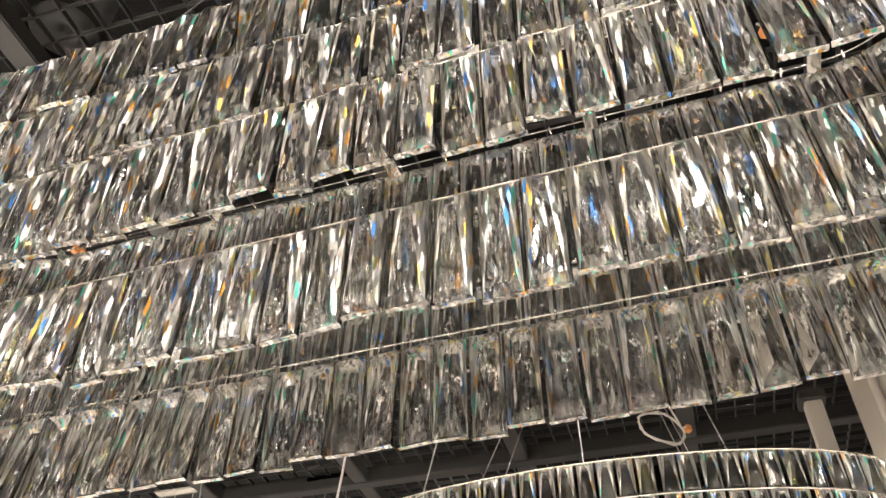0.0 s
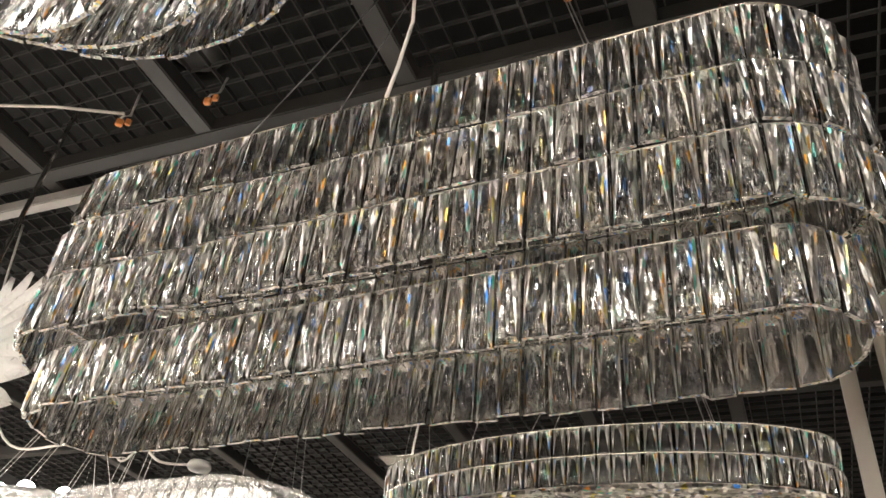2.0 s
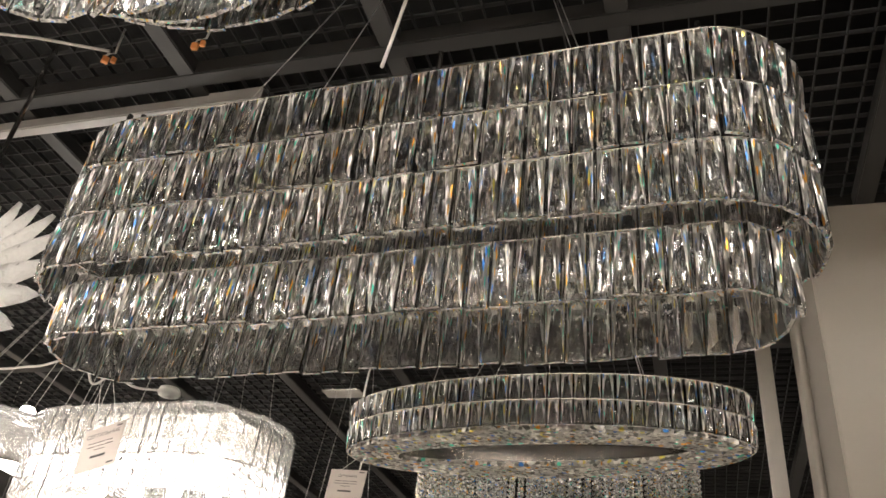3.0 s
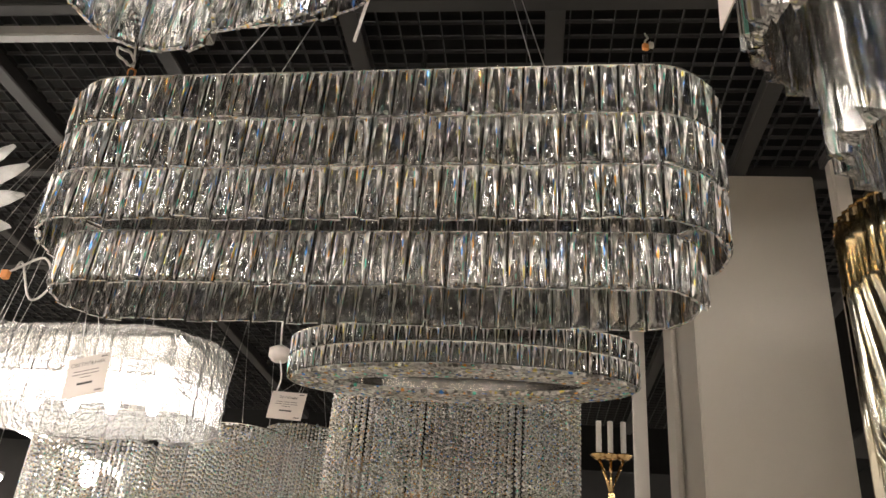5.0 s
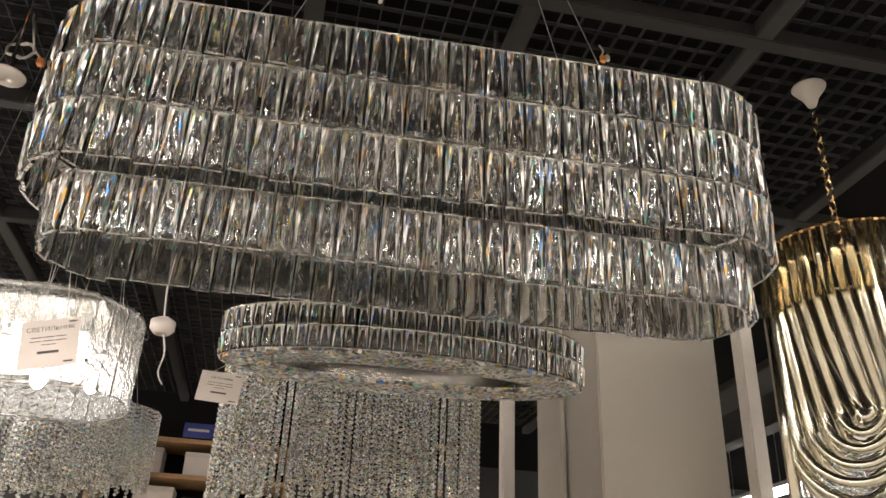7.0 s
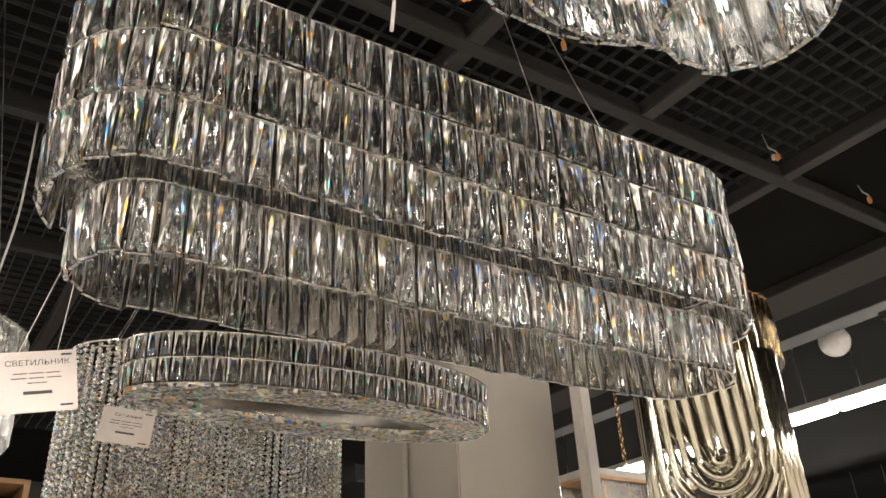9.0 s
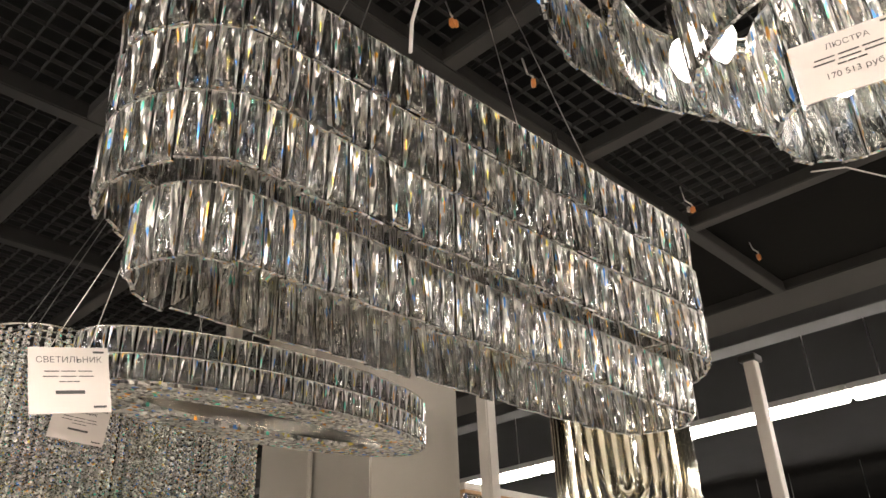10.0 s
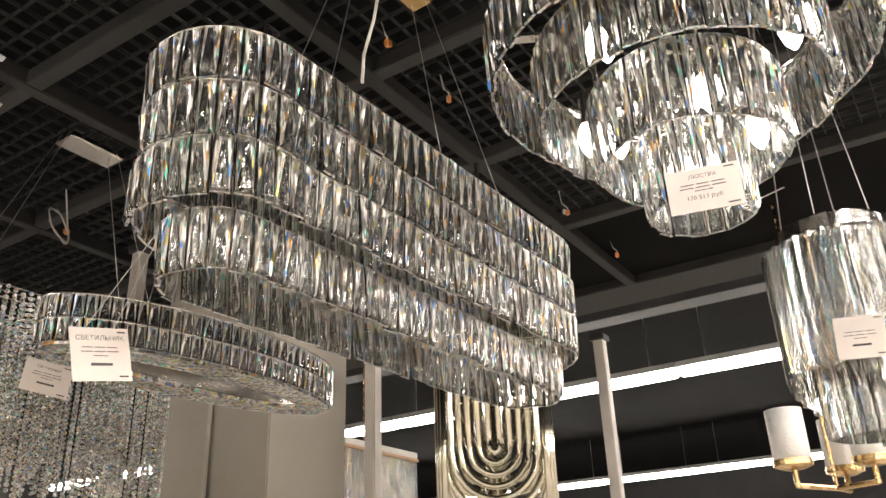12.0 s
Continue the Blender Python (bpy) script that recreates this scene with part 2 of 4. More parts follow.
def cut_crystal(w, h, t, edge=0.004):
    """A hanging cut prism: x across, y outwards, z down from 0; a tall clear triangle in front between two splinter-cut flanks, a clear back."""
    bm = bmesh.new()
    e = edge / 2
    fr = [bm.verts.new(p) for p in ((-w / 2, e, 0), (w / 2, e, 0), (w / 2, e, -h), (-w / 2, e, -h))]
    bk = [bm.verts.new(p) for p in ((-w / 2, -e, 0), (w / 2, -e, 0), (w / 2, -e, -h), (-w / 2, -e, -h))]
    for k in range(4):
        bm.faces.new((fr[k], fr[(k + 1) % 4], bk[(k + 1) % 4], bk[k])).material_index = 2 if k % 2 else 0
    # border strips in the dark edge tint, painting a dark line beside each crystal
    g = min(0.0010, w * 0.05)
    fi = [bm.verts.new(p) for p in ((-w / 2 + g, e, 0), (w / 2 - g, e, 0), (w / 2 - g, e, -h), (-w / 2 + g, e, -h))]
    for f in ((fr[0], fi[0], fi[3], fr[3]), (fi[1], fr[1], fr[2], fi[2])):
        bm.faces.new(f).material_index = 2
    # front: a tall leaning triangle between two flanks, each flank cut in two along its length
    A, B = bm.verts.new((-w * 0.13, t * 0.56, -0.12 * h)), bm.verts.new((w * 0.13, t * 0.56, -0.12 * h))
    L, R = bm.verts.new((-w * 0.38, t * 0.34, -h * 0.93)), bm.verts.new((w * 0.38, t * 0.34, -h * 0.93))
    ML, MR = bm.verts.new((-w * 0.36, t * 0.40, -h * 0.42)), bm.verts.new((w * 0.36, t * 0.40, -h * 0.42))
    for f in ((A, L, R, B), (L, fi[3], fi[2], R)):
        bm.faces.new(f).material_index = 1
    for f in ((fi[0], fi[1], B, A), (fi[0], A, ML), (A, L, ML), (fi[0], ML, fi[3]), (ML, L, fi[3]),
              (fi[1], MR, B), (B, MR, R), (fi[1], fi[2], MR), (MR, fi[2], R)):
        bm.faces.new(f)
    # back: the same cut the other way up
    P, Q = bm.verts.new((0, -t * 0.42, -0.16 * h)), bm.verts.new((0, -t * 0.42, -0.84 * h))
    for f in ((bk[0], bk[1], P), (bk[2], bk[3], Q), (bk[1], bk[2], Q), (bk[1], Q, P), (bk[3], bk[0], P), (bk[3], P, Q)):
        bm.faces.new(f).material_index = 1
    bmesh.ops.recalc_face_normals(bm, faces=list(bm.faces))
    return bm


def mesh_of(bm, name, mat):
    me = bpy.data.meshes.new(name)
    bm.to_mesh(me)
    bm.free()
    for m in mat if isinstance(mat, tuple) else (mat,):
        me.materials.append(m)
    return me


def joined(me, mats, name, mat, parent, label=""):
    """Many copies of one mesh in one object, for what is past counting."""
    co = np.array([v.co[:] for v in me.vertices])
    faces = [tuple(p.vertices) for p in me.polygons]
    V, F = [], []
    for m in mats:
        a = np.array(m)
        F += [tuple(i + len(V) * len(co) for i in f) for f in faces]
        V.append(co @ a[:3, :3].T + a[:3, 3])
    out = bpy.data.meshes.new(name)
    out.from_pydata(np.concatenate(V).tolist(), [], F)
    for m in me.materials:
        out.materials.append(m)
    out.polygons.foreach_set("material_index", [p.material_index for p in me.polygons] * len(mats))
    ob = new(name, out)
    ob.parent = parent
    return tagged(ob, label, kind="stuff")


def band(pts, r, sides=6):
    return tubed([(x, y, 0) for x, y, _ in pts], r, sides, True)


def hang(x, y, z, a, tilt=0.0, yaw=0.0, roll=0.0):
    """The pose of a piece on an oval, its front (+y) turned outwards."""
    return Matrix.Translation((x, y, z)) @ Matrix.Rotation(a - math.pi / 2 + yaw, 4, "Z") @ Matrix.Rotation(tilt, 4, "X") @ Matrix.Rotation(roll, 4, "Y")


# ---- the shop's shell ----
def structure(name, bm, mat, label="", category=""):
    return tagged(link(name, bm, mat), label, category, kind="structure")


structure("floor", boxed(-7, 13, -7, 9, -0.1, 0), FLOOR, "pale polished stone shop floor", "floor")
structure("ceiling", boxed(-7, 13, -7, 9, 3.55, 3.65), BLACK, "black painted concrete soffit above the open grid", "ceiling")
structure("wall_west", boxed(-7.2, -7, -7, 9, 0, 3.6), SHOPWALL, "beige shop wall", "wall")
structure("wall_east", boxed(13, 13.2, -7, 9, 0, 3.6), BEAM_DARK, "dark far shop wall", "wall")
structure("wall_south", boxed(-7, 13, -7.2, -7, 0, 3.6), SHOPWALL, "beige shop wall", "wall")
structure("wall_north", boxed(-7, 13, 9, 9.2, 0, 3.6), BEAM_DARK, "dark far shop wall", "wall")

# open square grid panels
bm = bmesh.new()
X0, X1, Y0, Y1, GZ, PITCH = -3.2, 1.125, -1.2, 4.2, 2.76, 0.05
for i in range(int((X1 - X0) / PITCH) + 1):
    x = X0 + i * PITCH
    box(bm, x - 0.0013, x + 0.0013, Y0, Y1, GZ, GZ + 0.012)
for j in range(int((Y1 - Y0) / PITCH) + 1):
    y = Y0 + j * PITCH
    box(bm, X0, X1, y - 0.0013, y + 0.0013, GZ + 0.0005, GZ + 0.0115)
structure("ceiling_grid", bm, MESH, "black open square mesh ceiling panels", "ceiling grid")
structure("ceiling_panel", boxed(1.175, 1.815, -1.2, 4.2, 2.755, 2.775), BLACK, "black solid ceiling panel", "ceiling panel")
structure("ceiling_panel", boxed(-3.2, 1.15, 0.76, 1.0, 2.80, 2.82), BLACK, "black solid ceiling panel", "ceiling panel")

BEAM_X = (-2.45, -1.9, -1.365, -0.885, -0.40, 0.065, 0.59, 1.15)
for x in BEAM_X:
    tagged(structure("ceiling_beam", boxed(x - 0.022, x + 0.022, -1.2, 4.2, 2.715, 2.755, bevel=0.003), BEAM, "grey painted steel ceiling carrier", "ceiling beam"), group="ceiling carriers")
for y in (0.69, 1.40, 2.1, -0.6):
    tagged(structure("ceiling_beam", boxed(-3.2, 1.815, y - 0.02, y + 0.02, 2.712, 2.754, bevel=0.003), BEAM_DARK, "dark steel ceiling main runner", "ceiling beam"), group="ceiling runners")
structure("ceiling_trim", boxed(1.82, 2.05, -2.5, 4.5, 2.72, 2.95, bevel=0.004), BEAM, "grey fascia beam at the ceiling's edge", "ceiling beam")
structure("ceiling_trim", boxed(3.2, 3.36, -6, 8, 3.10, 3.4, bevel=0.004), BEAM_DARK, "dark deep ceiling beam", "ceiling beam")

# beige column with its pipe, and the two posts
structure("column", boxed(0.443, 0.79, 1.357, 1.859, 0, 2.712, bevel=0.004), PLASTER, "beige painted square column", "column")
structure("pipe", tubed([(0.43, 1.60, 0), (0.43, 1.60, 2.7)], 0.009, 10), PLASTER, "thin beige pipe up the column", "pipe")


def post(x, y, z, w):
    ob = thing("post", "white powder-coated square steel post", "post", (x, y, 0), 0, "shop posts")
    part("upright", boxed(-w, w, -w, w, 0, z, bevel=0.004), POST, ob)
    part("bracket", boxed(-w * 1.5, w * 1.5, -w * 1.5, w * 1.5, z - 0.02, z + 0.01, bevel=0.003), BEAM, ob, "grey top bracket")
    return ob


post(0.374, 1.96, 2.715, 0.021)
post(0.819, 1.269, 2.715, 0.021)
post(2.46, 1.11, 2.74, 0.026)

# ---- rows of tube lamps: two in view, the rest added out of view ----
def tube_row(x, y0, y1, z, step=1.22, across=False):
    y = y0
    while y < y1:
        at = (-y, x, z) if across else (x, y, z)
        ob = thing("tube_lamp", "lit white linear fluorescent lamp hung under the dark ceiling", "tube lamp", at, 90 if across else 0, "tube lamps")
        part("housing", boxed(-0.055, 0.055, 0.004, step - 0.004, 0.03, 0.07, bevel=0.004), RAIL, ob)
        part("tube", boxed(-0.05, 0.05, 0.012, step - 0.012, -0.025, 0.029, bevel=0.012), TUBE, ob, "glowing white tube")
        for u in (0.2, step - 0.2):
            part("hanger", tubed([(0, u, 0.055), (0, u, 3.56 - z)], 0.003, 6), STEEL, ob)
        y += step


tube_row(4.32, -3.6, 8, 2.99)
tube_row(8.9, -3.6, 8, 3.0)
# unseen rows, added to brighten the room
tube_row(-4.4, -3.6, 8, 2.99)
tube_row(-6.2, -3.6, 8, 2.99)
# more unseen rows behind the view, added for sparkle in the crystals
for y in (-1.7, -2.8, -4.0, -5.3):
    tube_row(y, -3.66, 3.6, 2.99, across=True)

# ---- the long tiered crystal chandelier ----
CH = (-0.21, 0.406)
CH_TURN = -2.0


def rng(a, b):
    return random.uniform(a, b)


def long_chandelier():
    ob = thing("chandelier", "long oval tiered chandelier of clear cut crystals on chrome rims, unlit", "chandelier", (CH[0], CH[1], 0), CH_TURN)
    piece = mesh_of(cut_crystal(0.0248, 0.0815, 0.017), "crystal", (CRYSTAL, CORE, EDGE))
    rows = ((2.206, 1.012, 0.221, 0.0), (2.122, 1.012, 0.221, 0.0), (2.038, 1.012, 0.221, 0.0), (1.958, 0.935, 0.140, 0.3))
    for z, ln, wd, ph in rows:
        pts = stadium(ln, wd, 0.0266, ph)
        ring = stadium(ln + 0.003, wd + 0.003, 0.012)
        bm = band(ring, 0.0013 if z > 2.2 else 0.0007)
        box_pts = stadium(ln - 0.022, wd - 0.022, 0.012)
        tube(bm, [(x, y, -0.002) for x, y, _ in box_pts], 0.0007, 6, True)
        for x, y, a in pts[::2]:
            tube(bm, [(x, y, 0.004), (x - 0.010 * math.cos(a), y - 0.010 * math.sin(a), 0.004)], 0.0011, 5)
        tier = part("tier", bm, CHROME, ob, "chrome rim with its row of hanging crystals")
        tier.location = (0, 0, z)
        near, far = [], []
        for x, y, a in pts:
            m = hang(x, y, rng(-0.0015, 0.0005), a, rng(-0.07, 0.07), rng(-0.10, 0.10), rng(-0.012, 0.012))
            (near if y < 0.04 or z < 2.0 else far).append(m)
        for m in near:
            c = new("crystal", piece)
            c.parent = tier
            c.matrix_basis = m
        if far:
            joined(piece, far, "crystal_rest", CRYSTAL, tier, "further crystals of the row")
    # frame inside
    for z, ln, wd in ((2.199, 1.0, 0.213),):
        for x in np.linspace(-ln / 2 + wd / 2, ln / 2 - wd / 2, 5):
            part("cross_bar", boxed(x - 0.006, x + 0.006, -wd / 2, wd / 2, z, z + 0.003), CHROME, ob)
        part("spine", boxed(-ln / 2 + 0.05, ln / 2 - 0.05, -0.012, 0.012, z + 0.004, z + 0.007), CHROME, ob)
    for x in (-0.26, 0.26):
        for y in (-0.06, 0.06):
            part("hanger", tubed([(x, y, 2.207), (x, y, 2.235)], 0.007, 10), CHROME, ob)
            part("wire", tubed([(x, y, 2.23), (x * 0.4 + 0.03, y * 0.3 + 0.05, 2.745)], 0.0009, 5), STEEL, ob)
    for x, y in ((-0.42, -0.09), (-0.40, -0.085), (0.08, -0.11), (0.40, -0.09), (0.36, 0.1), (-0.36, 0.1)):
        part("stud", tubed([(x, y, 2.205), (x, y, 2.24)], 0.004, 8), CHROME, ob)
    for x in np.linspace(-0.36, 0.36, 7):
        bm = bmesh.new()
        lathe(bm, [(0.0, 0), (0.012, 0), (0.012, -0.045), (0.0, -0.045)], 12)
        s = part("lamp_holder", bm, POST, ob)
        s.location = (x, 0, 2.205)
    bm = boxed(-0.12, 0.12, -0.03, 0.03, 2.755, 2.79, bevel=0.006)
    c = part("ceiling_canopy", bm, GOLD, ob)
    c.location = (0.04, 0.052, -0.015)
    return ob


long_chandelier()


# ---- the oval ring light ----
def ring_light():
    ob = thing("ring_light", "oval ring pendant with square crystals and pebbled glass underside", "ring light", (-0.12, 0.997, 0), -2)
    piece = mesh_of(cut_crystal(0.0205, 0.044, 0.013), "crystal", (CRYSTAL, CORE, EDGE))
    for z in (2.046, 2.000):
        pts = oval(0.367, 0.134, 74)
        bm = band(oval(0.3715, 0.1385, 120), 0.0013)
        tier = part("tier", bm, CHROME, ob, "chrome rim with square crystals")
        tier.location = (0, 0, z)
        for x, y, a in pts:
            c = new("crystal", piece)
            c.parent = tier
            c.matrix_basis = hang(x, y, 0, a, rng(-0.03, 0.03), rng(-0.06, 0.06))
    # pebbled underside between the outer and the inner oval
    bm = bmesh.new()
    b = [(0.27 * math.cos(k * math.tau / 120), 0.055 * math.sin(k * math.tau / 120), 0) for k in range(120)]
    a = [(0.362 * math.cos(k * math.tau / 120), 0.125 * math.sin(k * math.tau / 120), 0) for k in range(120)]
    va, vb = [bm.verts.new((x, y, 1.952)) for x, y, _ in a], [bm.verts.new((x, y, 1.952)) for x, y, _ in b]
    va2, vb2 = [bm.verts.new((x, y, 1.960)) for x, y, _ in a], [bm.verts.new((x, y, 1.960)) for x, y, _ in b]
    for k in range(120):
        j = (k + 1) % 120
        bm.faces.new((va[k], va[j], vb[j], vb[k]))
        bm.faces.new((va2[k], vb2[k], vb2[j], va2[j]))
        bm.faces.new((va[k], va2[k], va2[j], va[j]))
        bm.faces.new((vb[k], vb[j], vb2[j], vb2[k]))
    bmesh.ops.recalc_face_normals(bm, faces=list(bm.faces))
    part("underside", bm, PEBBLE, ob, "pebbled clear glass underside")
    bm = bmesh.new()
    for k in range(120):
        j = (k + 1) % 120
        vs = [bm.verts.new((p[0], p[1], z)) for p, z in ((b[k], 1.96), (b[j], 1.96), (b[j], 2.04), (b[k], 2.04))]
        bm.faces.new(vs)
    bmesh.ops.remove_doubles(bm, verts=list(bm.verts), dist=1e-5)
    bmesh.ops.solidify(bm, geom=list(bm.faces), thickness=0.003)
    part("inner_band", bm, CHROME, ob, "mirror chrome inner band")
    bm = bmesh.new()
    vs = [bm.verts.new((x * 0.98, y * 0.97, 2.042)) for x, y, _ in a]
    vi = [bm.verts.new((x, y, 2.042)) for x, y, _ in b]
    for k in range(120):
        j = (k + 1) % 120
        bm.faces.new((vs[k], vs[j], vi[j], vi[k]))
    bmesh.ops.solidify(bm, geom=list(bm.faces), thickness=0.004)
    part("top_plate", bm, CHROME, ob)
    for x, y in ((-0.2, -0.06), (0.2, -0.06), (0, 0.1)):
        part("wire", tubed([(x, y, 2.04), (x * 0.2, y * 0.2, 2.765)], 0.0009, 5), STEEL, ob)
    return ob


PEBBLE = crystal("pebbled glass", (0.97, 0.95, 0.92), 0.85, 0.7, (150, 150, 150), 0.35, 0.15)
ring_light()


# ---- bead curtain chandeliers ----
def bead_mesh(r, name, mat, count=1, stretch=1.0):
    bm = bmesh.new()
    for k in range(count):
        res = bmesh.ops.create_icosphere(bm, subdivisions=1, radius=r)
        bmesh.ops.transform(bm, matrix=Matrix.Translation((0, 0, -k * r * 2.15)) @ Matrix.Diagonal((1, 1, stretch, 1)), verts=res["verts"])
    return mesh_of(bm, name, mat)


def bead_chandelier(name, label, at, rows, top, drop, r, group=""):
    """rows: (pts) rings of strands; each strand a string of beads of the given drop."""
    ob = thing(name, label, "bead chandelier", at, 0, group)
    n = max(int(drop / (r * 2.15)), 2)
    strands = [bead_mesh(r, "strand", BEAD, k) for k in (n, int(n * 0.93), int(n * 0.86))]
    for pts in rows:
        tier = part("tier", band(pts, 0.003), CHROME, ob, "chrome hoop with its bead strands")
        tier.location = (0, 0, top)
        mats = [Matrix.Translation((x, y, -0.005 + rng(-0.01, 0.004))) @ Matrix.Rotation(rng(0, 3), 4, "Z") for x, y, _ in pts]
        for k, piece in enumerate(strands):
            joined(piece, mats[k::3], "bead_curtain", BEAD, tier, "hanging strands of clear beads")
    return ob


def bead_hangers(ob, top, pts, cx, cy):
    for x, y in pts:
        part("wire", tubed([(x, y, top), (cx + (x - cx) * 0.3, cy + (y - cy) * 0.3, 2.745)], 0.0011, 5), STEEL, ob)
    part("ceiling_canopy", boxed(cx - 0.085, cx + 0.085, cy - 0.04, cy + 0.04, 2.735, 2.765, bevel=0.004), CHROME, ob, "mirror chrome ceiling plate")


ob = bead_chandelier("bead_chandelier", "rectangular curtain chandelier of clear bead strands", (-0.172, 1.50, 0),
                     [stadium(0.66, 0.26, 0.0185), stadium(0.60, 0.19, 0.021), stadium(0.53, 0.11, 0.024)], 2.195, 0.44, 0.0060)
bead_hangers(ob, 2.195, ((-0.25, -0.07), (0.25, -0.07), (-0.25, 0.07), (0.25, 0.07)), 0.06, 0.07)
ob = bead_chandelier("bead_chandelier", "domed round chandelier of clear bead strands", (-1.08, 3.3, 0),
                     [oval(0.20, 0.20, 70), oval(0.15, 0.15, 50)], 2.40, 0.36, 0.0085)
bead_hangers(ob, 2.40, ((-0.1, 0), (0.1, 0)), 0, 0)
ob = bead_chandelier("bead_chandelier", "round chandelier of clear bead strands, brightly lit", (-1.46, 2.05, 0),
                     [oval(0.20, 0.20, 70), oval(0.16, 0.16, 50)], 2.03, 0.28, 0.0068)
bead_hangers(ob, 2.03, ((-0.1, 0), (0.1, 0)), 0, 0)
bm = bmesh.new()
blob(bm, (0, 0, 1.92), 0.03, 0.03, 0.045)
part("bulb", bm, GLOW, ob, "glowing white bulb", True)
part("lamp_holder", tubed([(0, 0, 1.95), (0, 0, 2.03), (0.2, 0, 2.03)], 0.008, 8), CHROME, ob)
ob = bead_chandelier("bead_chandelier", "round chandelier of clear bead strands", (-0.98, 2.12, 0),
                     [oval(0.15, 0.15, 56), oval(0.12, 0.12, 40)], 2.10, 0.26, 0.0068)
bead_hangers(ob, 2.10, ((-0.1, 0), (0.1, 0)), 0, 0)


# ---- the lit glass drum ----
def lit_drum():
    ob = thing("lit_chandelier", "long oval drum of textured glass panels, brightly lit inside", "chandelier", (-0.93, 1.03, 0), -2)
    ln, wd, z0, z1 = 0.58, 0.30, 1.845, 2.015
    pts = stadium(ln, wd, 0.033)
    bm = bmesh.new()
    box(bm, -0.0158, 0.0158, -0.003, 0.003, z0 - z1, 0)
    bmesh.ops.bevel(bm, geom=list(bm.edges), offset=0.0012, segments=1, affect="EDGES")
    panel = mesh_of(bm, "panel", FROST)
    for x, y, a in pts:
        c = new("panel", panel)
        c.parent = ob
        c.matrix_basis = hang(x, y, z1 + rng(-0.002, 0.002), a, 0, rng(-0.05, 0.05))
    for z in (z1 - 0.002, z1 - 0.1):
        r = part("rim", band(stadium(ln - 0.012, wd - 0.012, 0.012), 0.0022), CHROME, ob)
        r.location = (0, 0, z)
    for x in np.linspace(-0.20, 0.20, 5):
        for y in (-0.085, 0.085):
            bm = bmesh.new()
            blob(bm, (0, 0, 0), 0.016, 0.016, 0.028)
            b = part("bulb", bm, GLOW, ob, "glowing white bulb", True)
            b.location = (x, y, 1.915)
            h = part("lamp_holder", tubed([(x, y, 1.94), (x, y, 2.003)], 0.009, 10), CHROME, ob)
    part("plate", boxed(-0.24, 0.24, -0.12, 0.12, 2.0, 2.004), CHROME, ob)
    for x in (-0.25, -0.1, 0.1, 0.25):
        part("wire", tubed([(x, 0, 2.003), (x * 0.5, 0.05, 2.765)], 0.0009, 5), STEEL, ob)
    return ob


lit_drum()


